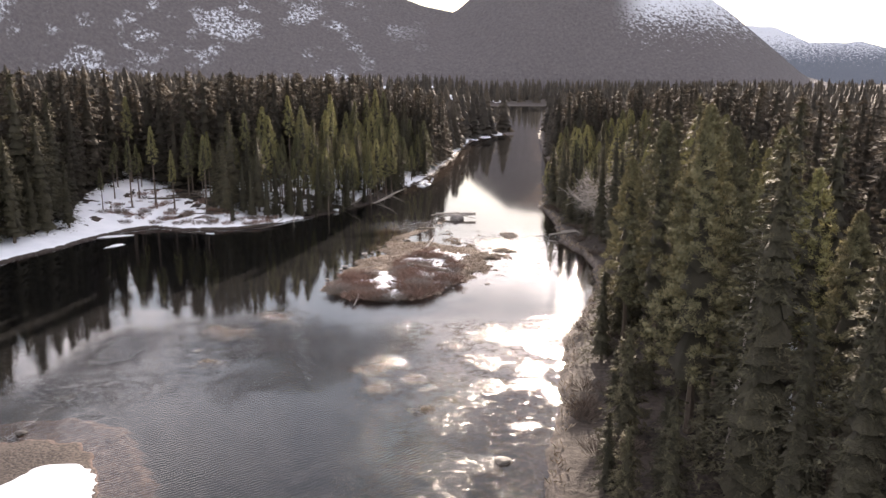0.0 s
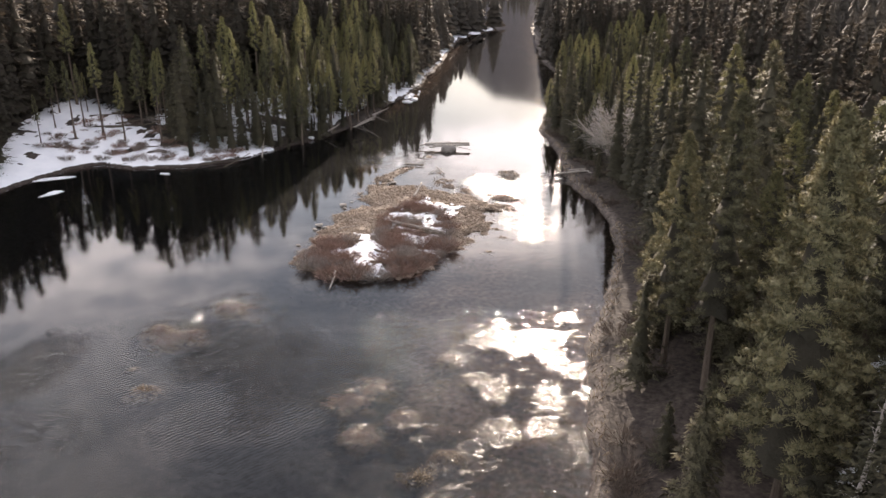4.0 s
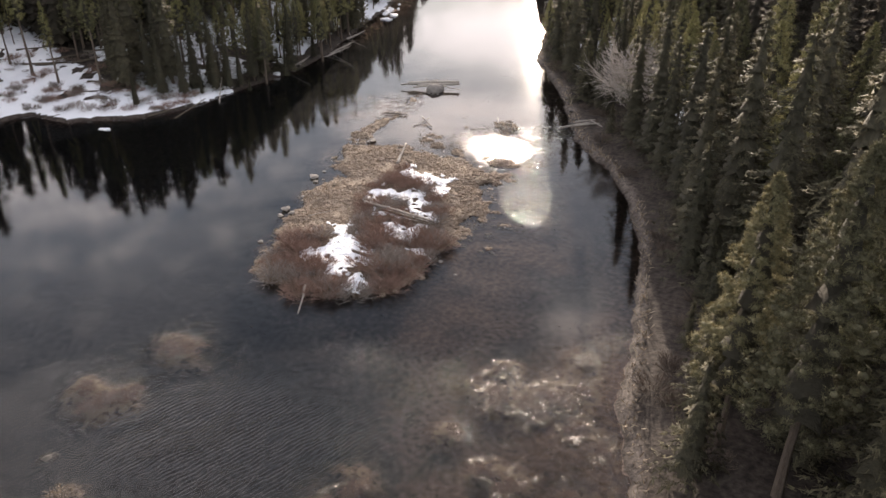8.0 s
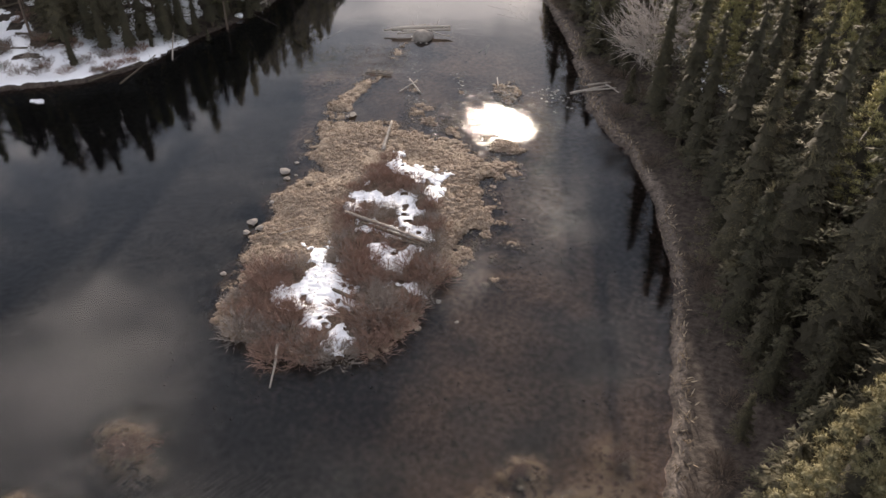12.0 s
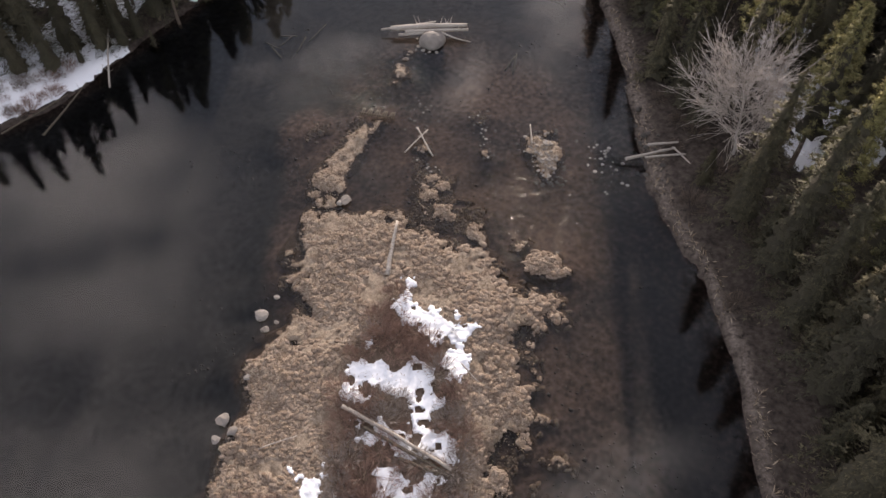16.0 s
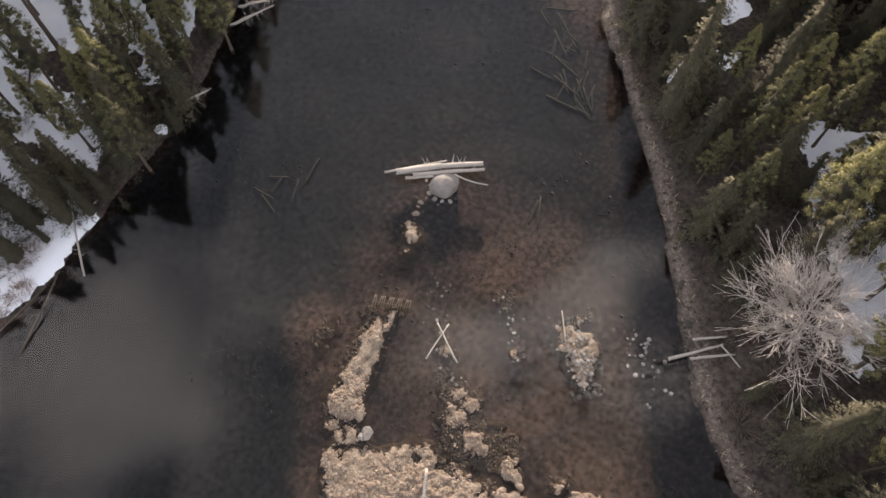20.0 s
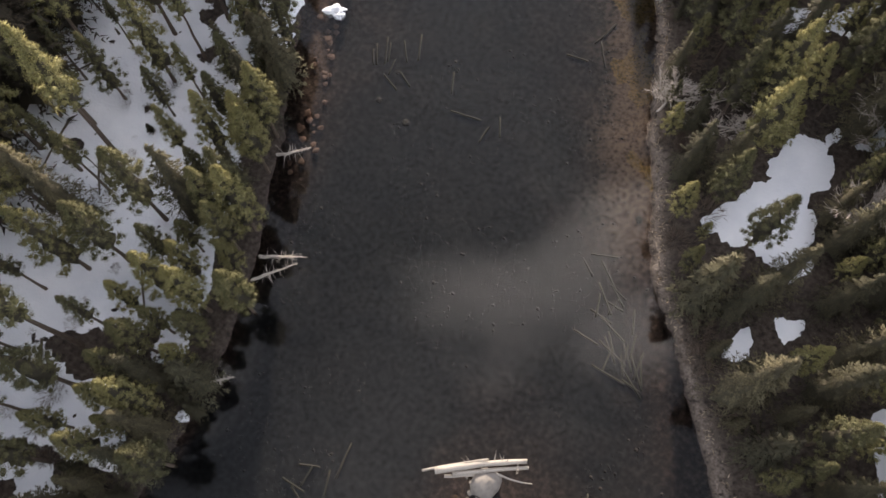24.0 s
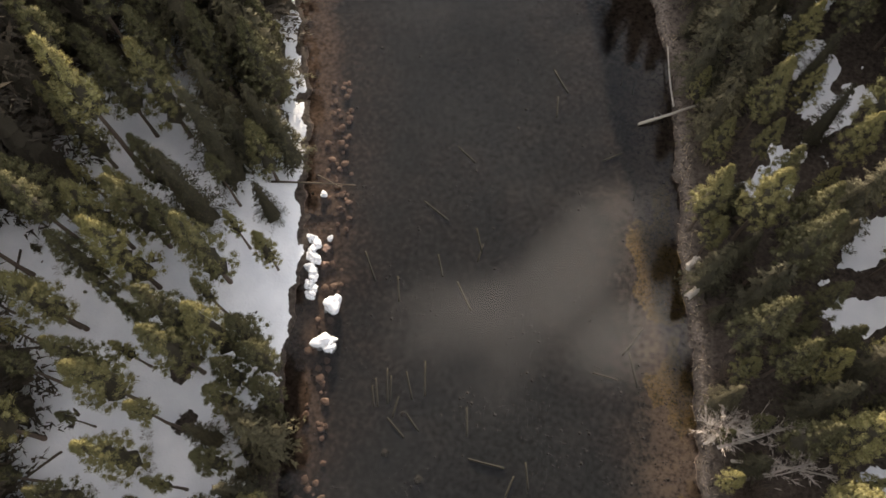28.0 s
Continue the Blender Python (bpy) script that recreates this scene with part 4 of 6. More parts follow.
for n, (x, y, tall) in enumerate(RIGHT_FIRS + LEFT_FIRS):
    plant("spruce", x, y, tall, 70 * n, n)
    taken.append((x, y))

rng = np.random.default_rng(5)


def scatter(count, box, gap, room):
    """Spots in a box, some metres apart, where room(x, y) allows them."""
    global taken
    x, y = rng.uniform(box[0], box[1], count), rng.uniform(box[2], box[3], count)
    ok = room(x, y)
    cell, spots = {}, []
    for a, b in taken:
        cell.setdefault((int(a // 8), int(b // 8)), []).append((a, b))
    for a, b, keep in zip(x, y, ok):
        if not keep:
            continue
        i, j = int(a // 8), int(b // 8)
        near = [q for u in (-1, 0, 1) for w in (-1, 0, 1) for q in cell.get((i + u, j + w), ())]
        if all((a - q[0]) ** 2 + (b - q[1]) ** 2 > gap * gap for q in near):
            cell.setdefault((i, j), []).append((a, b))
            spots.append((a, b))
    taken += spots
    return spots


def room_left(x, y):
    d = tree_room(x, y)
    edge = np.interp(x, [-75, -66, -60, -45, -38, -30, -26], [3, 5, 9, 9, 5, 2.5, 0.6])
    edge = np.where(y > 190, 2.0, edge)
    for patch in OPEN_LEFT:
        d = np.minimum(d, np.where(signed(patch, x, y) < 0.3, -1, d))
    return (d > edge) & (left_side(x, y) > 0.5)


def room_right(x, y):
    d = tree_room(x, y)
    return (np.hypot(x - 26.6, y - 126.4) > 5.0) & (d > np.interp(y, [40, 72, 86, 95, 130, 140, 160, 200], [11, 12, 7.5, 4.5, 4.5, 2.5, 2.4, 2.0])) & (left_side(x, y) < 0.5)


for n, (x, y) in enumerate(scatter(2500, (-34, -8, 146, 194), 1.95, lambda x, y: (shore_of(x, y) > 0.3) & (shore_of(x, y) < 5.5))[:76]):
    plant("spruce" if n % 4 == 1 or y < 152 else "pine", x, y, rng.uniform(8.5, 14), rng.uniform(0, 360), n)
LEFT_SPOTS = scatter(16000, (-100, 5, 100, 262), 2.8, lambda x, y: room_left(x, y) & (shore_of(x, y) < 44))
for n, (x, y) in enumerate(scatter(2500, (20, 42, 156, 220), 2.5, lambda x, y: (tree_room(x, y) > 1.4) & (shore_of(x, y) < 4.6) & (left_side(x, y) < 0.5))[:40]):
    plant(("sapling", "pine", "spruce")[n % 3], x, y, rng.uniform(5, 11), rng.uniform(0, 360), n)
for n, (x, y) in enumerate(scatter(1500, (21, 46, 138, 222), 2.5, lambda x, y: room_right(x, y) & (shore_of(x, y) < 17))[:62]):
    plant("spruce" if n % 3 == 1 else "pine", x, y, rng.uniform(7.5, 15), rng.uniform(0, 360), n)
RIGHT_SPOTS = scatter(9000, (8, 90, 12, 126), 4.1, lambda x, y: room_right(x, y) & (shore_of(x, y) < 46)) + scatter(12000, (8, 90, 126, 262), 3.3, lambda x, y: room_right(x, y) & (shore_of(x, y) < 44))
REST = []
for side, spots, limit in (("left", LEFT_SPOTS, 115), ("right", RIGHT_SPOTS, 100)):
    ds = shore_of(np.array([q[0] for q in spots]), np.array([q[1] for q in spots]))
    ys = np.array([q[1] for q in spots])
    rank = np.argsort(ds + np.where(ys > 226, 30, 0) + np.where(ys < 146, 8 if side == "left" else 2, 0))
    for n, i in enumerate(rank):
        x, y = spots[i]
        if n >= limit:
            REST.append((x, y))
            continue
        h = hashed(np.array([n]), np.array([3]), 9)[0]
        if side == "left":
            kind = "spruce" if h < 0.12 or (y < 150 and h < 0.93) else "pine" if h < 0.62 else "thin"
        else:
            kind = "spruce" if h < np.interp(y, [110, 150, 165], [0.6, 0.45, 0.15]) else "pine" if h < 0.95 or y < 120 else "thin"
        grow = 1.0 if side == "right" and y > 120 else 1.0 + 0.4 * float(step(150, 138, np.array(y))) if side == "left" else 1.25
        plant(kind, x, y, grow * (rng.uniform(9, 17) if ds[i] < 8 else rng.uniform(13, 19)), rng.uniform(0, 360), n)

for n, (x, y) in enumerate(scatter(2500, (-42, -8, 140, 222), 3.3, lambda x, y: (shore_of(x, y) > 3.5) & (np.minimum.reduce([signed(q, x, y) for q in OPEN_LEFT[:6]]) < 0.3))[:60]):
    plant("thin" if n % 3 == 0 else "pine", x, y, rng.uniform(8, 15), rng.uniform(0, 360), n)
for n, (x, y) in enumerate(scatter(900, (-74, -44, 140, 176), 4.5, lambda x, y: (signed(OPEN_LEFT[6], x, y) < 0) & (shore_of(x, y) > 9))[:16]):
    plant("thin", x, y, rng.uniform(11, 17), rng.uniform(0, 360), n)

for n, (x, y) in enumerate(scatter(3000, (-40, -5, 138, 226), 1.7, lambda x, y: (shore_of(x, y) > 0.4) & (shore_of(x, y) < 5.5) & ((y > 146) & (y < 190) | (y > 212)) & (left_side(x, y) > 0.5))[:48]):
    plant("sapling", x, y, rng.uniform(3.0, 7.5), rng.uniform(0, 360), n)

for n, (x, y) in enumerate(scatter(1600, (8, 36, 38, 104), 2.6, lambda x, y: (shore_of(x, y) > np.interp(y, [76, 86], [10, 3.5])) & (shore_of(x, y) < 14))[:40]):
    plant("sapling", x, y, rng.uniform(3.5, 8.5), rng.uniform(0, 360), n)

for n, (x, y) in enumerate(scatter(1500, (18, 32, 92, 162), 2.4, lambda x, y: (tree_room(x, y) > np.where(y < 136, 3.5, 2.0)) & (shore_of(x, y) < 6.5) & (np.hypot(x - 26.6, y - 126.4) > 3.5))[:34]):
    plant("sapling", x, y, rng.uniform(2.5, 6.5), rng.uniform(0, 360), n)
for n, (x, y) in enumerate(scatter(900, (8, 30, 38, 84), 2.3, lambda x, y: (shore_of(x, y) > 2.6) & (shore_of(x, y) < 10))[:14]):
    plant("sapling", x, y, rng.uniform(2.5, 6), rng.uniform(0, 360), n)
for n, (x, y) in enumerate(scatter(200, (-36, -15, 158, 215), 2.2, lambda x, y: (signed(OPEN_LEFT[0], x, y) < -0.5) | (signed(OPEN_LEFT[1], x, y) < -0.5))[:22]):
    plant("young", x, y, rng.uniform(0.9, 2.4), rng.uniform(0, 360), n)


def joined_trees(name, label, spots, protos, lo, hi):
    """A mass of conifers as one mesh, with a value for each tree."""
    vs, fs, ns, tv, cv, off = [], [], [], [], [], 0
    sx, sy = np.array(spots).T
    gz = ground_height(sx, sy)
    for n, (x, y) in enumerate(spots):
        v, f, nr, inside = protos[n % len(protos)]
        s, a = rng.uniform(lo, hi), rng.uniform(0, 6.283)
        c, q = math.cos(a), math.sin(a)
        vs.append(np.column_stack((v[:, 0] * c - v[:, 1] * q, v[:, 0] * q + v[:, 1] * c, v[:, 2])) * s + np.array([x, y, gz[n]]))
        ns.append(np.column_stack((nr[:, 0] * c - nr[:, 1] * q, nr[:, 0] * q + nr[:, 1] * c, nr[:, 2])))
        tv.append(np.full(len(v), rng.uniform(0, 1)))
        cv.append(inside)
        fs.append(f + off)
        off += len(v)
    me = crown_mesh(name, (np.concatenate(vs), np.concatenate(fs), np.concatenate(ns), np.concatenate(cv)), FAR)
    add_value(me, "tree", np.concatenate(tv))
    return tagged(new(name, me), label, "forest", kind="stuff")


def plain_conifer(seed, H, R, tiers, points):
    r = np.random.default_rng(seed)
    v, f, n = skirts(r, H, R, 0.05, tiers, points, 0.75, 1.25)
    return joined([(v, f, n, 0)])


near_rest = [q for q in REST if float(shore_of(np.array([q[0]]), np.array([q[1]]))[0]) < (50 if q[0] > 8 and q[1] < 190 else 22)]
joined_trees("bank_forest", "dense conifers behind the front row on the banks", near_rest,
             [conifer_crown(np.random.default_rng(700 + k), 17, 3.7, 0.05, 20, 6, 13, 0.56, inner=0.42) for k in range(6)], 0.8, 1.4)
kept = set(near_rest)
joined_trees("bank_forest", "dense conifers farther up the banks", [q for q in REST if q not in kept], [conifer_crown(np.random.default_rng(880 + k), 17, 3.8, 0.05, 18, 6, 8, 0.8, inner=0.5) for k in range(6)], 0.8, 1.45)


def far_room(x, y, lo, hi):
    d, r = shore_of(x, y), np.hypot(x, y - 150)
    return (d > 2.5) & (r > lo) & (r < hi) & ((d > 43) | (y > 262) | (x < -100)) & ((y > 60) | (np.abs(x) > 62)) & (signed(OPEN_LEFT[6], x, y) > 0)


joined_trees("far_forest", "dark conifer forest behind the banks", scatter(30000, (-330, 380, 20, 620), 3.9, lambda x, y: far_room(x, y, 0, 165)),
             [plain_conifer(900 + k, 17, 3.9, 22, 8) for k in range(6)], 0.75, 1.25)
joined_trees("far_forest", "dark conifer forest stretching into the distance", scatter(16000, (-330, 420, 20, 620), 6.6, lambda x, y: far_room(x, y, 165, 450)),
             [plain_conifer(950 + k, 17, 4.6, 10, 5) for k in range(6)], 0.8, 1.3)

joined_trees("far_forest", "dark conifers on the far shore of the lake", [q for q in scatter(5000, (-420, 640, 945, 1250), 17.0, lambda x, y: shore_of(x, y) > 6)],
             [plain_conifer(980 + k, 24, 4.8, 6, 4) for k in range(4)], 0.8, 1.3)


# ---------- the island ----------
def tussocks(x, y):
    """Rounded tops of the sedge clumps, 0 in the gaps between them."""
    u, w = x + 0.5 * (fbm(x, y, 0.8, 5, 3) - 0.5), y + 0.5 * (fbm(x, y, 0.8, 6, 3) - 0.5)
    big = np.clip(1.05 - cells(u, w, 0.62, 12) * 1.35, 0, 1) ** 0.6
    small = np.clip(1.05 - cells(u, w, 0.36, 15) * 1.3, 0, 1) ** 0.6
    return np.where(vnoise(x, y, 2.6, 16) > 0.45, big, small * 0.8) * (0.35 + 0.65 * step(0.3, 0.6, fbm(x, y, 4.5, 18, 2)))


def island_height(x, y):
    d = island_of(x, y)
    inner = np.clip(-d, 0, 5)
    north = step(112, 120, y)
    base = np.where(d < 0, -0.1 + 0.2 * step(0, 1.2, inner) + 0.3 * step(0.8, 4.5, inner) * (1 - 0.6 * north), -0.1 - 0.5 * step(0, 1.2, d))
    gaps = step(0.56, 0.7, fbm(x, y, 2.4, 64, 3)) * (0.25 + 0.3 * step(1, 5, x))
    return base - gaps * step(3, 1, inner) + tussocks(x, y) * (0.12 + 0.14 * vnoise(x, y, 3.0, 66)) * step(0.5, -0.2, d) + (fbm(x, y, 2.5, 61) - 0.5) * 0.3


def shrubby(x, y):
    """The brown, shrubby part: the near end and a strip along the middle."""
    u, w = x + 3 * (fbm(x, y, 4, 81) - 0.5), y + 5 * (fbm(x, y, 4, 83) - 0.5)
    end = step(1.0, -1.5, np.hypot(u + 8.0, w - 94.0) - 6.5)
    mid = step(0.8, -0.8, np.hypot((u + 2.3) / 0.75, (w - 104.0) / 1.7) - 6.0)
    return np.maximum(end, mid) * (0.6 + 0.8 * (fbm(x, y, 1.5, 85, 2)))


def build_island():
    v, f = grid(np.arange(-17, 15, 0.125), np.arange(86, 146, 0.125), island_height)
    keep = (v[f, 2].max(axis=1) > -0.3)
    me = mesh_of("island", v, f[keep], SEDGE, True)
    add_value(me, "height", v[:, 2])
    add_value(me, "shrub", shrubby(v[:, 0], v[:, 1]))
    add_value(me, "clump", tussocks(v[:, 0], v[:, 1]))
    return tagged(new("island_ground", me), "low island of tan sedge hummocks in the river", "ground", kind="structure")


build_island()


# ---------- things: wood, stones, shrubs, snow ----------
def log_mesh(seed, length, r0, r1, material, bend=0.03, stubs=0, sides=8, rings=9, flat=1.0):
    """A trunk along +x, from 0 to length, slightly crooked, with broken ends and stubs of boughs."""
    g = np.random.default_rng(seed)
    bm = bmesh.new()
    off_y, off_z = g.uniform(-1, 1, 2) * bend * length
    loops = []
    for k in range(rings):
        t = k / (rings - 1)
        r = (r0 + (r1 - r0) * t) * g.uniform(0.93, 1.07)
        cy, cz = off_y * math.sin(t * math.pi) + g.normal(0, 0.1 * r), off_z * 0.4 * math.sin(t * math.pi)
        jag = 0.6 * r if k in (0, rings - 1) else 0
        loops.append([bm.verts.new((length * t + g.uniform(-1, 1) * jag, cy + r * math.cos(a), cz + flat * r * math.sin(a))) for a in [2 * math.pi * s / sides for s in range(sides)]])
    for a, b in zip(loops, loops[1:]):
        for s in range(sides):
            bm.faces.new((a[s], a[(s + 1) % sides], b[(s + 1) % sides], b[s])).smooth = True
    for ring, end, sign in ((loops[0], 0, 1), (loops[-1], length, -1)):
        c = bm.verts.new((end + sign * 0.3 * r0, sum(v.co.y for v in ring) / sides, sum(v.co.z for v in ring) / sides))
        for s in range(sides):
            bm.faces.new((ring[s], c, ring[(s + 1) % sides]) if sign > 0 else (ring[(s + 1) % sides], c, ring[s]))
    for _ in range(stubs):
        t, a = g.uniform(0.1, 0.95), g.uniform(0.2, math.pi - 0.2)
        p = Vector((length * t, off_y * math.sin(t * math.pi), 0))
        o = Vector((g.uniform(-0.5, 0.5), math.cos(a), math.sin(a))).normalized()
        ln, q = g.uniform(0.3, 1.0) * min(1.2, length * 0.2), 0.28 * r1 + 0.01
        u = o.orthogonal().normalized()
        w = o.cross(u)
        b = [bm.verts.new(p + (u * math.cos(k * 2.094) + w * math.sin(k * 2.094)) * q) for k in range(3)]
        tip = bm.verts.new(p + o * ln)
        for k in range(3):
            bm.faces.new((b[k], b[(k + 1) % 3], tip))
    me = bpy.data.meshes.new("log")
    bm.to_mesh(me)
    bm.free()
    me.materials.append(material)
    return me


def from_to(a, b):
    d = Vector(b) - Vector(a)
    return Matrix.Translation(a) @ d.to_track_quat("X", "Z").to_matrix().to_4x4()


def ground_at(x, y):
    return float(ground_height(np.array([x]), np.array([y]))[0])


def top_at(x, y):
    """The ground or the island, whichever is higher."""
    return max(ground_at(x, y), float(island_height(np.array([x]), np.array([y]))[0]))


def log(name, label, a, b, r0, r1, material, seed, bend=0.03, stubs=0, category="log", group="", sides=8):
    ob = new(name, log_mesh(seed, (Vector(b) - Vector(a)).length, r0, r1, material, bend, stubs, sides))
    ob.matrix_basis = from_to(a, b)
    return tagged(ob, label, category, group)


def rock_mesh(seed, rough=0.3, flat=0.65, sub=2, material=None):
    bm = bmesh.new()
    bmesh.ops.create_icosphere(bm, subdivisions=sub, radius=1.0)
    o = Vector((seed * 3.7, seed * 1.3, seed * 7.1))
    for v in bm.verts:
        n = noise.noise(v.co * 1.1 + o) + 0.5 * noise.noise(v.co * 2.6 + o)
        v.co *= 1 + rough * n
        v.co.z *= flat
    for f in bm.faces:
        f.smooth = sub > 2
    me = bpy.data.meshes.new("rock")
    bm.to_mesh(me)
    bm.free()
    me.materials.append(material or STONE)
    return me


ROCKS = {m: [rock_mesh(k + 1, 0.55, 0.36, 2, m) for k in range(7)] for m in (STONE, WET_STONE, RED_STONE)}


def rock(x, y, size, n, label, group="", sink=0.3, z=None, name="rock", kind=STONE):
    ob = new(name, ROCKS[kind][n % 7])
    s = size / 2
    base = top_at(x, y) if z is None else z
    ob.matrix_basis = pose(x, y, base + s * (0.65 - sink), 0, 0, 61 * n) @ Matrix.Diagonal((s * (0.85 + 0.1 * (n % 4)), s, s * (0.8 + 0.15 * (n % 3)), 1))
    return tagged(ob, label, "rock", group)


# the boulder with the stranded logs
boulder = new("boulder", rock_mesh(23, 0.16, 0.8, 4))
boulder.matrix_basis = pose(2.75, 145.5, 0.1, 0, 0, 30) @ Matrix.Diagonal((1.35, 1.15, 1.15, 1))
tagged(boulder, "large pale grey boulder standing in the shallow river", "boulder")
log("stranded_log", "long weathered grey log lying across behind the boulder", (-1.3, 147.0, 0.75), (6.3, 146.7, 0.95), 0.3, 0.2, GREY_WOOD, 41, 0.02, 9)
log("stranded_log", "pale split log wedged beside a longer log", (0.1, 146.55, 0.62), (6.4, 146.2, 0.8), 0.2, 0.14, GREY_WOOD, 42, 0.015, 3)
log("stranded_log", "thin bleached log on the stranded log pile", (-2.3, 147.2, 0.55), (3.2, 147.3, 1.15), 0.11, 0.06, GREY_WOOD, 43, 0.03, 5)
log("stranded_branch", "bent bare branch sticking out from the log pile", (3.7, 146.1, 0.7), (6.5, 144.9, 0.3), 0.09, 0.04, GREY_WOOD, 44, 0.06, 2, "branch")
log("stranded_log", "short weathered log piece under the pile", (-0.6, 146.5, 0.35), (1.9, 146.2, 0.6), 0.14, 0.1, GREY_WOOD, 45, 0.02, 2)
for n, (dx, dy, s) in enumerate([(-1.0, -1.2, 0.5), (-0.4, -1.5, 0.4), (0.3, -1.6, 0.45), (-1.4, -0.6, 0.5), (-1.2, 0.2, 0.4), (-0.8, -1.8, 0.3), (0.8, -1.4, 0.3), (-1.7, -1.0, 0.3), (-1.5, 0.7, 0.35)]):
    rock(2.75 + dx, 145.5 + dy, s, n, "grey cobble heaped against the boulder", "cobbles by the boulder", z=-0.1)

# crossed poles and the broken rack
log("pole", "pale peeled pole crossing another pole in the shallows", (-0.75, 130.1, 0.12), (1.45, 132.7, 0.25), 0.065, 0.05, GREY_WOOD, 46, 0.01, category="pole", group="crossed poles")
log("pole", "pale peeled pole lying over another pole", (1.65, 129.4, 0.22), (0.55, 132.9, 0.36), 0.085, 0.065, GREY_WOOD, 47, 0.01, category="pole", group="crossed poles")
log("pole", "short pale pole on the cobble bar", (10.5, 130.2, 0.28), (10.7, 132.6, 0.3), 0.07, 0.05, GREY_WOOD, 48, 0.02, 1, "pole")
rack = tagged(new("wooden_rack"), "dark broken wooden rack with short slats in the shallows", "rack")
rack.matrix_basis = pose(-4.6, 135.5, 0.14, 0, 0, -17)
part("rail", log_mesh(49, 3.3, 0.06, 0.05, DARK_WOOD, 0.01), rack)
slat = log_mesh(50, 0.95, 0.05, 0.045, DARK_WOOD, 0.01, sides=6, rings=4)
for k in range(14):
    part("slat", slat, rack, at=pose(0.12 + k * 0.235, -0.35, 0.03 + 0.05 * (k % 3), 0, -6 + 4 * (k % 3), 84 + 7 * math.sin(k * 2.1)))

# logs and poles on the island
log("fallen_log", "long grey fallen log across the snow of the island", (-6.1, 105.9, 0.75), (0.9, 100.9, 0.85), 0.17, 0.11, GREY_WOOD, 51, 0.015, 4)
log("fallen_log", "grey fallen log lying beside a longer one", (-4.6, 104.3, 0.7), (1.0, 100.4, 0.75), 0.13, 0.1, DARK_WOOD, 52, 0.015, 3)
log("fallen_log", "short dark log half in the snow", (-2.4, 102.0, 0.66), (0.6, 100.6, 0.7), 0.14, 0.1, DARK_WOOD, 53, 0.02, 1)
log("fallen_log", "dark log lying on the snow patch", (-6.7, 95.7, 0.68), (-3.9, 93.9, 0.66), 0.15, 0.12, DARK_WOOD, 54, 0.02, 2)
log("fallen_log", "thin grey log beside the snow", (-6.0, 94.4, 0.62), (-4.0, 92.2, 0.6), 0.1, 0.07, GREY_WOOD, 55, 0.02, 1)
log("leaning_log", "grey broken trunk leaning out of the sedge", (-2.7, 116.8, 0.35), (-1.7, 121.6, 1.0), 0.2, 0.11, GREY_WOOD, 56, 0.02, 2)
log("driftwood_pole", "bleached curved pole reaching from the island into the water", (-10.4, 90.2, 0.5), (-10.6, 86.6, 0.05), 0.11, 0.06, GREY_WOOD, 57, 0.06, 1)
log("branch", "thin tan branch lying on the sedge", (2.2, 108.7, 0.6), (3.3, 107.1, 0.55), 0.05, 0.03, GREY_WOOD, 58, 0.04, 1, "branch")
log("branch", "thin pale branch at the edge of the sedge", (-11.5, 103.4, 0.5), (-9.0, 104.0, 0.75), 0.05, 0.03, GREY_WOOD, 59, 0.05, 3, "branch")

# stones round the island and on the bars
for n, (x, y, s) in enumerate([(-14.1, 105.8, 1.0), (-13.4, 105.0, 0.7), (-14.5, 104.5, 0.6), (-12.1, 114, 1.0), (-11.1, 115.6, 0.45), (-11.8, 112.8, 0.6), (-11, 113.4, 0.35), (-5.9, 124.9, 0.9), (-6.4, 124.7, 0.6),
                               (-12.8, 109, 0.5), (-15.6, 99, 0.5), (-8.2, 133.4, 0.3), (1.3, 94.4, 0.5), (2.5, 92.1, 0.3)]):
    rock(x, y, s, n, "pale grey stone at the edge of the sedge island", "stones round the island", 0.2, z=-0.04 if island_of(np.array([x]), np.array([y]))[0] > -0.2 else None)
g = np.random.default_rng(31)
for n in range(140):
    t = g.uniform(0, 1)
    x, y = 11.5 + g.normal(0, 0.85) + 0.5 * (t - 0.5), 125.4 + 6.8 * t
    rock(x, y, g.uniform(0.12, 0.36), n, "rounded pale cobble on a low bar in the river", "cobbles of the bar", 0.25, name="cobble")
for n in range(40):
    x, y = 16.0 + g.normal(0, 0.6) + (n % 3) * 0.3, 127.8 + g.normal(0, 1.5)
    rock(x, y, g.uniform(0.12, 0.36), n, "grey cobble in the riffle by the bank", "cobbles in the riffle", 0.2, z=-0.08, name="cobble")
for n in range(44):
    rock(6.4 + g.normal(0, 0.4), 128.8 + 6.2 * g.uniform(0, 1), g.uniform(0.1, 0.32), n, "small cobble in a line through the shallows", "line of cobbles", 0.2, z=-0.1, name="cobble")
for n in range(54):
    rock(1.0 + g.normal(0, 0.6), 127.5 + 10 * g.uniform(0, 1) ** 1.4, g.uniform(0.1, 0.34), n, "small cobble in the shallows by the crossed poles", "cobbles by the poles", 0.2, z=-0.1, name="cobble")
for n in range(24):
    rock(20.2 + g.normal(0, 0.8), 124.5 + 9 * g.uniform(0, 1), g.uniform(0.25, 0.6), n, "dark stone at the foot of the bank", "stones at the bank", 0.2, name="bank_stone", kind=WET_STONE)
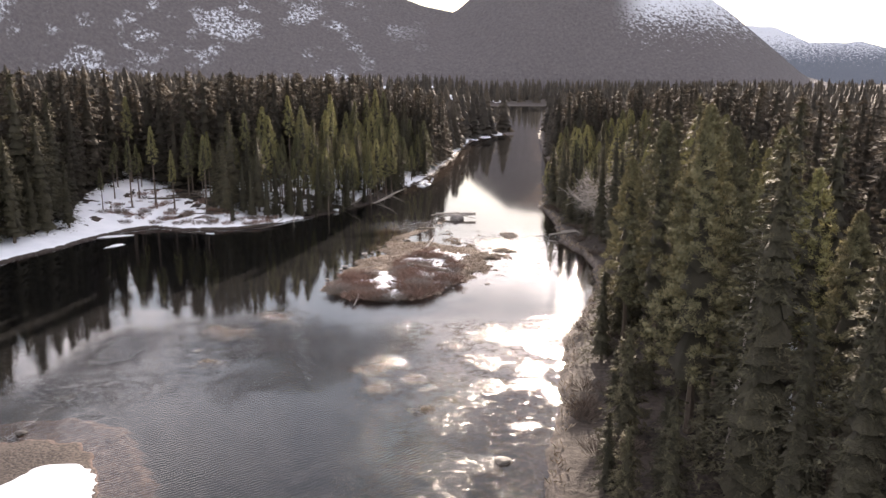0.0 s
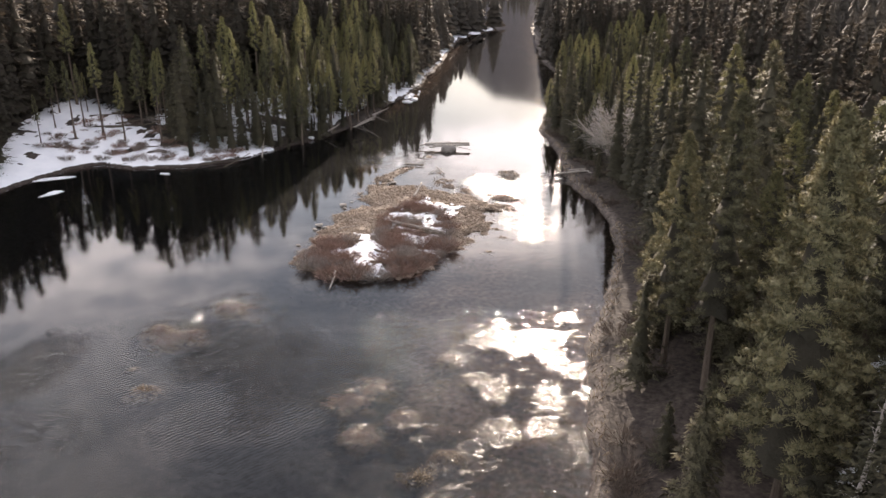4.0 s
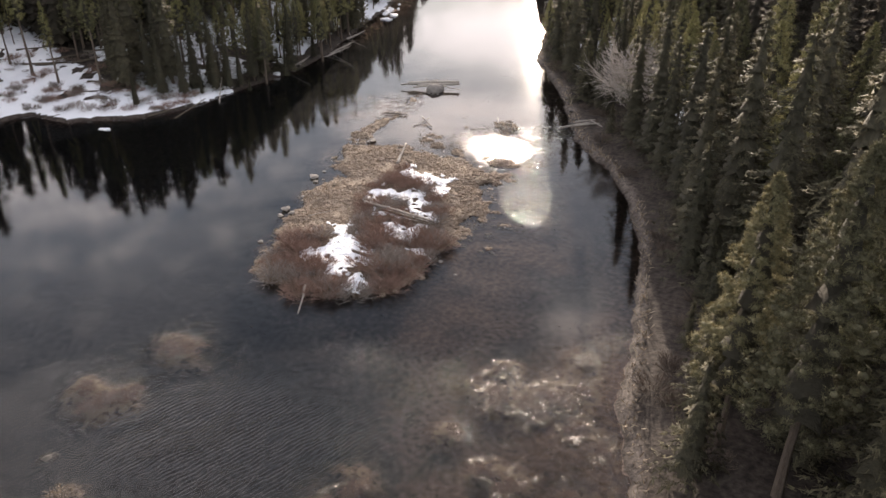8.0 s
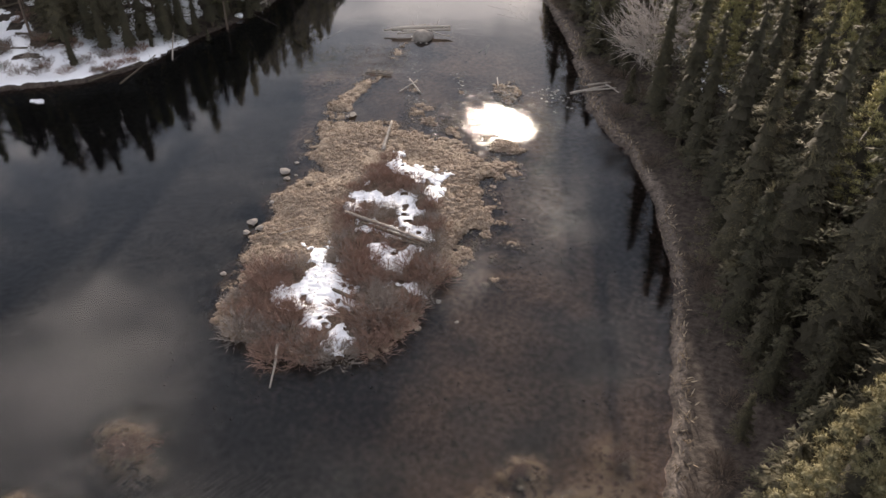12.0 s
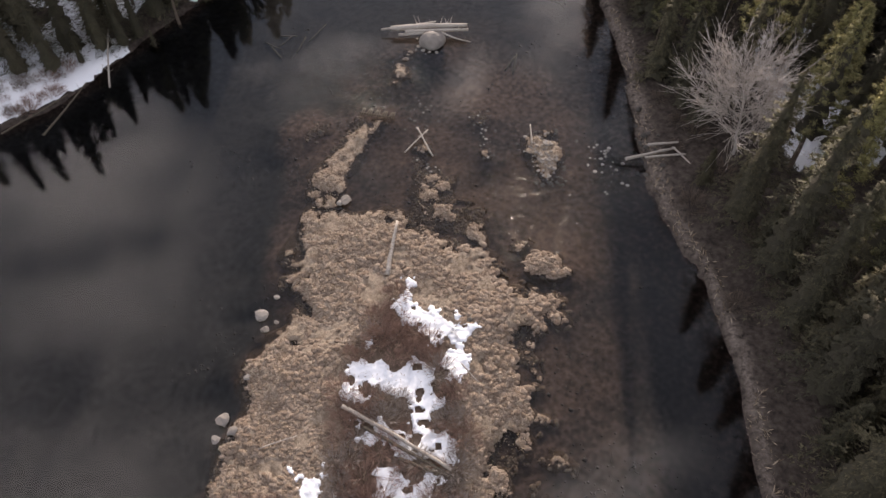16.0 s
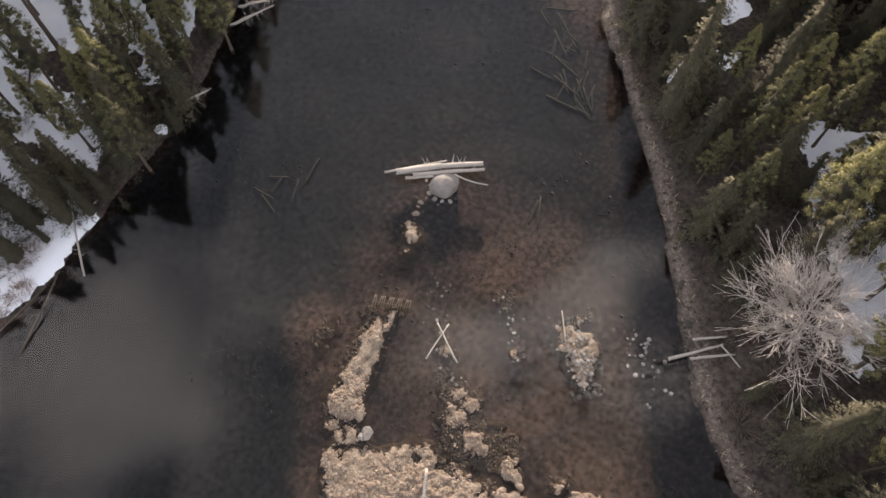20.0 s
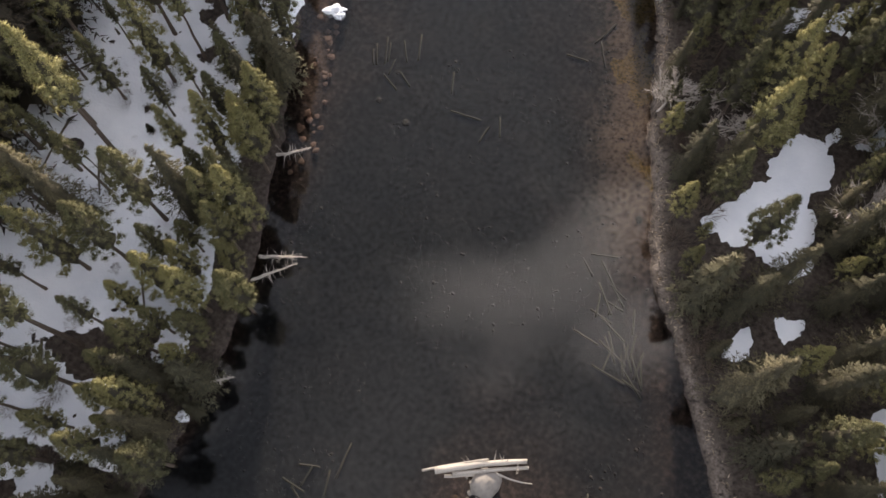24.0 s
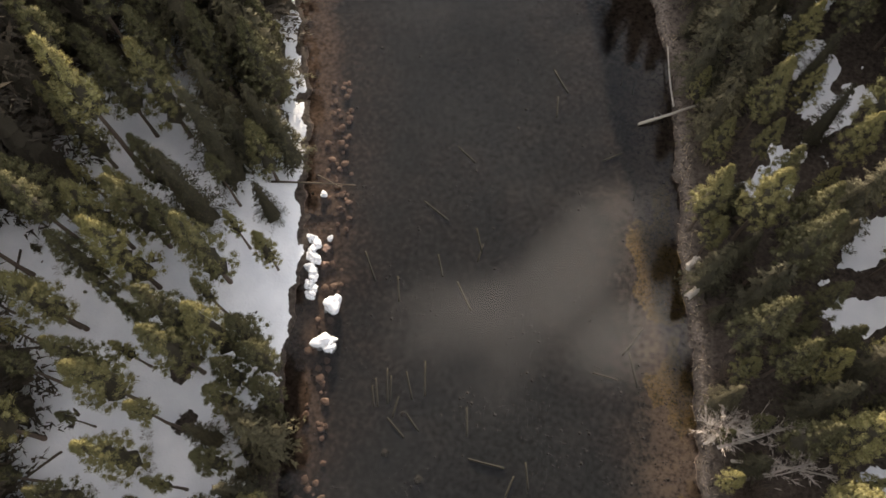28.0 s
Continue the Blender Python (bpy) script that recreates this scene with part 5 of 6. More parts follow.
for n, (x, y, s) in enumerate([(-31.8, 59.7, 1.5), (-24.3, 71.2, 1.3), (-1.8, 56.8, 1.1), (4.2, 48.6, 1.2), (-31.8, 52.8, 0.9), (17.9, 128.6, 0.7), (31.8, 216, 1.0), (20.6, 166.8, 0.7), (-2.1, 183.3, 0.8), (0.2, 180.4, 0.85), (3.2, 112.2, 0.5), (0.2, 186.2, 0.5)]):
    rock(x, y, s, n, "lone dark stone breaking the river's surface" if n < 5 else "stone lying in the clear shallow water", sink=0.1 if n < 5 else 0.6, kind=WET_STONE)
for n in range(120):
    y = g.uniform(176, 222)
    x = float(np.interp(y, [176, 182, 193, 203, 212, 222], [-12.6, -11, -8.3, -5, -2.8, -0.8])) + g.uniform(0.8, 3.4)
    rock(x, y, g.uniform(0.22, 0.75), n, "reddish flat stone on the gravel edge of the river", "stones of the gravel edge", 0.1, name="flat_stone", kind=RED_STONE)


def bed_cobbles():
    """Cobbles scattered over the river bed, as one mass."""
    g = np.random.default_rng(77)
    n = 34000
    x, y = g.uniform(-20, 34, n), g.uniform(84, 226, n)
    d = shore_of(x, y)
    ok = (d < -0.3) & (island_of(x, y) > 0.3) & (fbm(x, y, 4, 55, 3) > 0.55 + 0.1 * g.uniform(-1, 1, n))
    x, y = x[ok], y[ok]
    z = ground_height(x, y)
    base = np.array([(1, 0, 0), (0, 1, 0), (-1, 0, 0), (0, -1, 0), (0, 0, 0.8), (0, 0, -0.8)], float)
    tri = np.array([(0, 1, 4), (1, 2, 4), (2, 3, 4), (3, 0, 4), (1, 0, 5), (2, 1, 5), (3, 2, 5), (0, 3, 5)])
    k = len(x)
    size = g.uniform(0.025, 0.1, k) * (1 + (g.uniform(0, 1, k) > 0.96))
    v = base[None] * (1 + g.uniform(-0.3, 0.3, (k, 6, 3))) * size[:, None, None]
    v[:, :, 2] *= 0.7
    v += np.stack((x, y, z + size * 0.2), 1)[:, None, :]
    f = tri[None] + (np.arange(k) * 6)[:, None, None]
    ob = new("river_cobbles", mesh_of("river_cobbles", v.reshape(-1, 3), f.reshape(-1, 3), COBBLE, True))
    return tagged(ob, "dark rounded cobbles scattered over the river bed", "cobbles", kind="stuff")


bed_cobbles()

# sunken logs on the bed
SUNK_WOOD = barky("sunken_wood", (0.05245, 0.04807, 0.03714), (0.1486, 0.1354, 0.1005))
g = np.random.default_rng(13)
SUNK = [log_mesh(300 + k, L, 0.1, 0.08, SUNK_WOOD, 0.01, sides=7, rings=5) for k, L in enumerate((2.0, 2.6, 3.2, 2.3))]


def sunk(x, y, turn, n, lift=0.06):
    L = (2.0, 2.6, 3.2, 2.3)[n % 4]
    a = radians(turn)
    z0, z1 = ground_at(x, y), ground_at(x + L * math.cos(a), y + L * math.sin(a))
    ob = new("sunken_log", SUNK[n % 4])
    ob.matrix_basis = from_to((x, y, z0 + lift), (x + L * math.cos(a), y + L * math.sin(a), z1 + lift))
    tagged(ob, "waterlogged brown log lying on the river bed", "log", "sunken logs")


for n in range(24):
    t = g.uniform(0, 1)
    sunk(14.0 + 3.4 * g.uniform(0, 1) + 0.6 * t, 150.5 + 9.5 * t, g.choice([105, 118, 80, 140, 62]) + g.normal(0, 9), n)
sunk(15.6, 164.2, -18, 1)
sunk(16.4, 163.4, -78, 2)
sunk(15.3, 162.0, 105, 0)
for n, (x, y, turn) in enumerate([(-2.2, 187.4, 84), (-1.9, 187.4, 82), (-1.0, 187.4, 78), (-0.7, 187.6, 76), (-0.8, 186.1, 62), (1.2, 187.3, 88), (2.4, 187.3, 76), (-0.2, 184.2, 118), (1.2, 184.4, 112),
                                  (5.2, 183.0, 76), (7.7, 179.6, 152), (9.2, 177.4, 80), (7.1, 177.2, 52), (2.0, 196.5, 80), (0.3, 199.0, 96), (6.6, 198, 88), (10.2, 198.6, 60), (10.8, 199.5, 86), (8.4, 194, 100),
                                  (19.5, 184.6, 150), (20.6, 186.6, 35), (21.2, 187.0, 38), (21.0, 183.5, 85), (-14.3, 148.4, -38), (-11.6, 149, -128), (-11, 146, 70), (-9.7, 147.6, 60), (-13.6, 147.6, -60), (-12.8, 149.3, -15),
                                  (12.6, 209, 118), (8.5, 203.5, 125), (25, 206, 10), (26.5, 201, 62), (22, 212, 70), (24, 214.5, 100), (29.5, 214.0, 55), (30.3, 212.6, 60), (9.5, 141, 60), (10.2, 140.4, 75)]):
    sunk(x, y, turn, n)

# timber on the banks
log("bank_log", "grey drift log sticking out from the bank", (18.2, 127.5, 0.5), (22.6, 127.9, 1.1), 0.15, 0.1, GREY_WOOD, 61, 0.02, 2, group="drift logs on the bank")
log("bank_log", "grey drift log on the bank brush", (20.4, 128.7, 0.85), (23.0, 128.5, 1.15), 0.12, 0.09, GREY_WOOD, 62, 0.02, 1, group="drift logs on the bank")
log("bank_log", "weathered log lying over the bank edge", (19.8, 127.2, 0.85), (23.2, 127.0, 1.2), 0.12, 0.09, GREY_WOOD, 63, 0.02, 1, group="drift logs on the bank")
log("bank_log", "thin slanting log among the drift logs", (22.3, 127.9, 1.25), (23.6, 125.4, 1.0), 0.08, 0.05, GREY_WOOD, 64, 0.02, 1, group="drift logs on the bank")
log("fallen_log", "long grey trunk fallen from the bank over the water", (29.6, 208.8, 0.2), (38.6, 209.2, 1.6), 0.17, 0.12, GREY_WOOD, 65, 0.01, 4)
log("fallen_log", "thin fallen trunk along the bank edge", (33.4, 209.6, 0.8), (35.2, 216.5, 1.0), 0.1, 0.07, GREY_WOOD, 66, 0.02, 3)
log("bank_log", "pale sawn log end at the water's edge", (27.9, 190.3, 0.45), (29.2, 190.8, 0.75), 0.33, 0.33, GREY_WOOD, 67, 0.0)
log("bank_log", "pale sawn log end on the bank", (28.8, 192.9, 0.5), (30.0, 193.5, 0.8), 0.34, 0.33, GREY_WOOD, 68, 0.0)
log("fallen_log", "dark trunk fallen across the snow into the river", (-7.6, 211.2, 1.0), (0.4, 209.1, 0.3), 0.11, 0.06, DARK_WOOD, 69, 0.02, 8)
log("fallen_log", "thin dark trunk beside a fallen tree", (-3.0, 210.9, 0.75), (-0.9, 209.0, 0.45), 0.07, 0.05, DARK_WOOD, 70, 0.02, 3)
log("fallen_log", "bare dark trunk lying down the snowy bank", (-32.9, 134.8, 0.05), (-30.1, 140.9, 0.8), 0.1, 0.06, DARK_WOOD, 71, 0.02, 10)
log("fallen_log", "slanting grey trunk at the edge of the snow", (-28.2, 140.9, 0.1), (-28.9, 147.3, 2.0), 0.1, 0.07, GREY_WOOD, 72, 0.02, 5)
log("fallen_log", "dark trunk along the snowy shore", (-36.5, 135.0, 0.3), (-31.6, 139.6, 0.6), 0.09, 0.06, DARK_WOOD, 73, 0.02, 6)
for n in range(12):
    x, y = -24 - 9 * g.uniform(0, 1), 160 + 50 * g.uniform(0, 1)
    a = g.uniform(0, 6.28)
    L = g.uniform(2.5, 6)
    e = (x + L * math.cos(a), y + L * math.sin(a))
    log("fallen_log", "dark fallen trunk half buried in the forest snow", (x, y, ground_at(x, y) + 0.2), (*e, ground_at(*e) + 0.25), 0.13, 0.08, DARK_WOOD, 400 + n, 0.02, 4, group="fallen trunks in the snow", sides=6)


# ---------- bare trees and shrubs ----------
def bough_mesh(seed, height, spread, material, first=0.25, limbs=16, twigs=9, trunk_r=0.14):
    """A leafless crown: limbs that fork into fans of thin twigs."""
    g = np.random.default_rng(seed)
    vs, fs = [], []

    def stick(a, b, r0, r1):
        d = b - a
        u = np.cross(d, (0.3, 0.2, 1.0))
        u /= np.linalg.norm(u) + 1e-9
        w = np.cross(d, u)
        w /= np.linalg.norm(w) + 1e-9
        i = len(vs)
        for p, r in ((a, r0), (b, r1)):
            for k in range(3):
                vs.append(p + r * (u * math.cos(2.094 * k) + w * math.sin(2.094 * k)))
        for k in range(3):
            fs.append((i + k, i + (k + 1) % 3, i + 3 + (k + 1) % 3, i + 3 + k))

    top = np.array([g.normal(0, 0.3), g.normal(0, 0.3), height * 0.8])
    pts = [np.zeros(3), top * 0.5 + g.normal(0, 0.1, 3), top]
    stick(pts[0] - (0, 0, 0.3), pts[1], trunk_r, trunk_r * 0.65)
    stick(pts[1], pts[2], trunk_r * 0.65, trunk_r * 0.25)
    for n in range(limbs):
        t = first + (1 - first) * g.uniform(0, 1)
        p = pts[0] + top * t
        a = n * 2.4 + g.normal(0, 0.3)
        out = np.array([math.cos(a), math.sin(a), g.uniform(0.45, 1.1)])
        ln = spread * g.uniform(0.75, 1.15) * (1.15 - 0.5 * t)
        q = p + out * ln * 0.55 + g.normal(0, 0.12, 3)
        e = q + (out + g.normal(0, 0.25, 3) + (0, 0, 0.2)) * ln * 0.45
        stick(p, q, trunk_r * 0.35, trunk_r * 0.2)
        stick(q, e, trunk_r * 0.2, 0.014)
        for m in range(twigs):
            s = g.uniform(0.25, 1)
            b = p + (q - p) * s / 0.55 if s < 0.55 else q + (e - q) * (s - 0.55) / 0.45
            o = out + g.normal(0, 0.65, 3)
            tip = b + o * ln * g.uniform(0.15, 0.3)
            stick(b, tip, 0.02, 0.012)
            for _ in range(4):
                c = b + (tip - b) * g.uniform(0.2, 1)
                stick(c, c + (o + g.normal(0, 0.7, 3)) * ln * g.uniform(0.08, 0.17), 0.016, 0.011)
    return mesh_of("boughs", np.array(vs), np.array(fs), material)


def bare_tree(x, y, height, spread, seed, label, lean=(0, 0), limbs=26, twigs=11):
    ob = new("bare_tree")
    part("trunk", trunk_mesh("trunk", height * 0.8, 0.15, TWIG, np.random.default_rng(seed)), ob)
    part("bough_fan", bough_mesh(seed, height, spread, TWIG, 0.2, limbs, twigs, 0.075), ob)
    ob.matrix_basis = pose(x, y, top_at(x, y), lean[0], lean[1], seed * 40)
    return tagged(ob, label, "tree")


bare_tree(27.2, 126.6, 9.0, 4.1, 3, "leafless grey tree with a broad fan of twigs on the bank", (0, 10), limbs=58, twigs=13)
bare_tree(24.8, 177.5, 4.0, 2.0, 5, "small leafless shrub tree leaning over the water", (0, -25))
bare_tree(30.5, 133.5, 7.0, 2.4, 6, "slim leafless grey tree among the firs")
bare_tree(43.0, 171.0, 7.0, 2.6, 7, "leafless grey tree behind the snow patch")
bare_tree(38.5, 163.0, 6.0, 2.2, 8, "leafless grey tree beside the snow patch")
bare_tree(26.0, 176.9, 8.5, 1.7, 9, "bleached dead tree with bare twigs lying among the firs", (0, 74), limbs=30)
bare_tree(26.4, 173.9, 7.5, 1.5, 18, "bleached dead tree lying from the bank towards the firs", (0, 76), limbs=26)
log("dead_tree", "bleached dead tree fallen among the firs", (26.0, 175.6, 1.5), (33.4, 172.3, 2.6), 0.15, 0.06, GREY_WOOD, 74, 0.03, 22, "tree")
log("dead_tree", "bleached dead tree lying towards the bank", (25.6, 178.0, 1.3), (34.5, 176.6, 3.0), 0.12, 0.05, GREY_WOOD, 75, 0.03, 20, "tree")


def snag(x, y, height, tilt, turn, seed, label):
    """A standing dead trunk with bare side branches."""
    g = np.random.default_rng(seed)
    ob = new("dead_snag", trunk_mesh("snag", height, 0.17, TWIG, g, 0.01, 46, 7, 1.3))
    ob.matrix_basis = pose(x, y, top_at(x, y), tilt, 0, turn)
    return tagged(ob, label, "tree")


snag(19.0, 46.8, 16, 4, 80, 1, "pale dead pine trunk with bare branches standing")
snag(-14.8, 168.2, 6, 62, 70, 3, "dead grey spruce leaning far over the river")
snag(-15.6, 166.0, 5, 70, 95, 4, "dead grey tree hanging out over the water")
snag(-20.6, 157, 4.5, 60, 85, 5, "dead branchy trunk leaning from the bank")
snag(-12.4, 178.3, 4, 65, 80, 6, "short dead trunk leaning over the river's edge")

SHRUBS = []
for k in range(9):
    gg = np.random.default_rng(500 + k)
    n = 100
    a, r = gg.uniform(0, 6.283, n), 0.5 * gg.uniform(0, 1, n) ** 0.7
    base = np.column_stack((r * np.cos(a), r * np.sin(a), np.full(n, -0.05)))
    out = unit(np.column_stack((np.cos(a) * (0.25 + r * 1.5), np.sin(a) * (0.25 + r * 1.5), gg.uniform(0.5, 1.2, n))) + gg.normal(0, 0.15, (n, 3)))
    ln = gg.uniform(0.55, 1.25, n)
    v1, f1 = kites(base, out, unit(np.cross(out, gg.normal(0, 1, (n, 3)))), ln, np.full(n, 0.016), out * 0)
    mid = np.repeat(base + out * (ln * 0.55)[:, None], 3, 0)
    o2 = unit(np.repeat(out, 3, 0) + gg.normal(0, 0.42, (3 * n, 3)))
    v2, f2 = kites(mid, o2, unit(np.cross(o2, gg.normal(0, 1, (3 * n, 3)))), gg.uniform(0.25, 0.6, 3 * n), np.full(3 * n, 0.012), o2 * 0)
    SHRUBS.append(mesh_of("shrub", np.concatenate((v1, v2)), np.concatenate((f1, f2 + len(v1))), GREY_WILLOW if k % 3 == 2 else WILLOW))


DARK_TWIGS = []
for me in SHRUBS[:3]:
    dark = me.copy()
    dark.materials.clear()
    dark.materials.append(BARK)
    DARK_TWIGS.append(dark)


def shrub(x, y, size, n, label, group, meshes=SHRUBS):
    ob = new("willow_shrub", meshes[n % len(meshes)])
    ob.matrix_basis = pose(x, y, top_at(x, y), 0, 0, 77 * n) @ Matrix.Diagonal((size, size, size * 0.85, 1))
    return tagged(ob, label, "shrub", group)


ISLAND_SNOW = [[(-1.6, 114.8), (1.9, 112.8), (2.2, 110.7), (0.9, 110.2), (0.1, 111.2), (-1.1, 112.2), (-2.0, 113.6)], [(-6.4, 108.9), (-3.2, 109.9), (-2.7, 108.6), (-0.5, 108.8), (0.4, 106.6), (-0.4, 103.6), (-1.4, 104.2), (-1.6, 106.6), (-3.6, 107.2), (-5.2, 106.3)],
               [(-5.6, 105.0), (-3.4, 103.9), (-1.4, 103.1), (0.8, 103.3), (0.9, 101.4), (-1.6, 102.4), (-4.2, 103.4)], [(-3.9, 101.8), (-3.0, 101.4), (-2.4, 99.9), (-0.6, 101.2), (-0.1, 100.4), (-1.6, 98.4), (-2.9, 98.2)],
               [(-8.9, 102), (-7.0, 101.0), (-7.3, 99.2), (-8.9, 99.0)], [(-11.9, 94.8), (-9.4, 97.4), (-8.3, 99.3), (-6.6, 98.9), (-5.3, 96.0), (-3.5, 94.0), (-4.2, 93.1), (-6.3, 94.4), (-6.5, 91.4), (-8.9, 91.8), (-8.3, 94.2), (-10.0, 94.4)],
               [(-6.0, 92.6), (-5.3, 92.4), (-6.0, 90.1), (-6.9, 89.9)], [(-2.2, 96.1), (-0.5, 96.2), (-0.3, 95.2), (-1.9, 94.6)], [(-1.2, 116.5), (-0.6, 116.6), (-0.6, 115.9), (-1.1, 115.9)], [(1.5, 109.7), (2.4, 109.9), (2.0, 107.6), (1.3, 108.2)],
               [(2.0, 112.0), (3.2, 111.4), (2.8, 110.6), (1.9, 110.9)], [(-4.4, 110.9), (-3.9, 111.2), (-3.8, 110.3), (-4.5, 110.2)]]


def pieces(faces):
    """Groups of faces that hang together."""
    owner = {}

    def find(a):
        while owner.setdefault(a, a) != a:
            owner[a] = owner[owner[a]]
            a = owner[a]
        return a

    for q in faces.tolist():
        r = find(q[0])
        for b in q[1:]:
            owner[find(b)] = r
    roots = np.array([find(q[0]) for q in faces.tolist()])
    return [faces[roots == r] for r in np.unique(roots)]


for poly in ISLAND_SNOW:
    px, py = [q[0] for q in poly], [q[1] for q in poly]

    def edge_of(x, y, poly=poly):
        return signed(poly, x, y) + 3.0 * (fbm(x, y, 1.2, 95, 5) - 0.5) + 0.5 * (vnoise(x, y, 0.28, 97) - 0.5) + 1.2 * step(0.6, 0.72, fbm(x, y, 0.9, 99, 3)) - 0.15

    def cover(x, y):
        e = edge_of(x, y)
        return island_height(x, y) * 0.6 + 0.24 + 0.1 * step(0.1, -0.3, e) - 0.6 * step(0.05, 0.2, e) + 0.08 * (fbm(x, y, 0.6, 98, 2) - 0.5)

    v, f = grid(np.arange(min(px) - 0.9, max(px) + 0.9, 0.1), np.arange(min(py) - 0.9, max(py) + 0.9, 0.1), cover)
    f = f[(edge_of(v[:, 0], v[:, 1])[f] < 0.2).all(axis=1)]
    for bit in pieces(f) if len(f) else ():
        if len(bit) < 12:
            continue
        ids, inv = np.unique(bit, return_inverse=True)
        tagged(new("snow_patch", mesh_of("snow_patch", v[ids], inv.reshape(-1, 4), SNOW, True)), "bright melting snow patch on the island", "snow patch", "snow on the island")

g = np.random.default_rng(19)
spots, n = [], 0
while len(spots) < 150 and n < 9000:
    n += 1
    x, y = g.uniform(-15, 4), g.uniform(88, 116)
    if shrubby(np.array([x]), np.array([y]))[0] < 0.45 or island_of(np.array([x]), np.array([y]))[0] > -0.3:
        continue
    if min(float(signed(q, np.array([x]), np.array([y]))[0]) for q in ISLAND_SNOW) < 0.35 or any((x - a) ** 2 + (y - b) ** 2 < 0.62 for a, b in spots):
        continue
    spots.append((x, y))
    shrub(x, y, g.uniform(0.7, 1.5) * (1.1 if y < 99 else 0.8), n, "reddish-brown leafless willow shrub on the island", "willow shrubs of the island")
n = 0
while n < 76:
    y = g.uniform(44, 216)
    x = float(np.interp(y, [45, 64, 75, 82, 90, 98, 105, 115, 124, 131, 143, 152, 161, 169, 179, 190, 200, 212, 222], [6.7, 10.7, 13, 15.6, 18.3, 20.5, 21.7, 21.3, 19.7, 20.3, 21.4, 20.9, 20.6, 22, 24.5, 27.8, 30.5, 34.5, 36])) + g.uniform(1.6, 5.5)
    n += 1
    # bank shrubs use the dark twig copies, standing in for tree shade
    shrub(x, y, g.uniform(0.8, 1.6), n, "leafless shrub on the bank, its brown darkened for shade", "shrubs of the bank", DARK_TWIGS)
for n in range(70):
    x = -31 - 33 * g.uniform(0, 1)
    y = 137.5 + g.uniform(0, 1) ** 1.5 * (16 if x < -46 else 7) + (2 if x < -48 else 0)
    if shore_of(np.array([x]), np.array([y]))[0] > 0.6:
        shrub(x, y, g.uniform(0.5, 1.3), n, "bare brown shrub poking through the snow", "shrubs in the snow")


n = 0
while n < 40:
    x, y = g.uniform(-66, -30), g.uniform(134, 160)
    if 1.0 < float(shore_of(np.array([x]), np.array([y]))[0]) < 16:
        n += 1
        ob = new("dead_shrub", DARK_TWIGS[n % 3])
        s = g.uniform(0.5, 1.3)
        ob.matrix_basis = pose(x, y, top_at(x, y), 0, 0, 77 * n) @ Matrix.Diagonal((s, s, s * 0.8, 1))
        tagged(ob, "dark dead brush standing in the snow of the shore", "shrub", "dead shrubs in the snow")
for n in range(9):
    x, y = g.uniform(-64, -48), g.uniform(141, 158)
    a, L = g.uniform(-0.5, 0.5), g.uniform(3, 7)
    e = (x + L * math.cos(a), y + L * math.sin(a))
    log("fallen_log", "dark fallen trunk lying on the snowy slope", (x, y, ground_at(x, y) + 0.25), (*e, ground_at(*e) + 0.3), 0.17, 0.1, DARK_WOOD, 430 + n, 0.02, 5, group="fallen trunks on the slope", sides=6)
n = 0
while n < 46:
    x, y = g.uniform(-36, -16), g.uniform(158, 214)
    if min(float(signed(q, np.array([x]), np.array([y]))[0]) for q in OPEN_LEFT[:3]) < 0:
        ob = new("dead_shrub", DARK_TWIGS[n % 3])
        s = g.uniform(0.25, 0.7)
        ob.matrix_basis = pose(x, y, top_at(x, y), 0, 0, 77 * n) @ Matrix.Diagonal((s, s, s * 0.8, 1))
        tagged(ob, "small dark dead shrub poking through the forest snow", "shrub", "dead shrubs in the snow")
        n += 1


# tussocks and grass
def straw_material():
    k = Mat("dead_grass")
    return k.set(k.tone(k.node("NewGeometry").outputs["Random Per Island"], (0.0, (0.16, 0.115, 0.075)), (0.6, (0.34, 0.265, 0.185)), (1.0, (0.46, 0.38, 0.28))), 0.9)


STRAW = straw_material()


def tussock_mesh(seed):
    """A ragged clump of dead grass over a low mound."""
    g = np.random.default_rng(seed)
    n = 420
    a, r = g.uniform(0, 6.283, n), g.uniform(0, 1, n) ** 0.6 * (0.75 + 0.25 * np.sin(g.integers(1, 4) * g.uniform(0, 6.283, n)))
    base = np.column_stack((r * np.cos(a), r * np.sin(a), 0.25 * (1 - r * r) - 0.05))
    d = unit(np.column_stack((np.cos(a) * r, np.sin(a) * r, np.full(n, 0.4))) + g.normal(0, 0.6, (n, 3)))
    return mesh_of("tussock", *kites(base, d, unit(np.cross(d, g.normal(0, 1, (n, 3)))), g.uniform(0.2, 0.45, n), g.uniform(0.03, 0.06, n), d * 0), STRAW)


TUSSOCKS = [tussock_mesh(60 + k) for k in range(5)]


def tussock(x, y, size, n, label, group):
    ob = new("sedge_tussock", TUSSOCKS[n % 5])
    ob.matrix_basis = pose(x, y, max(top_at(x, y), -0.12), 0, 0, 50 * n) @ Matrix.Diagonal((size * 1.15, size * 0.85, size * 0.45, 1))
    return tagged(ob, label, "tussock", group)


for n, (x, y, s) in enumerate(TUFTS):
    tussock(x, y, s, n, "tan tuft of dead grass on a shoal in the river", "tufts on the shoals")


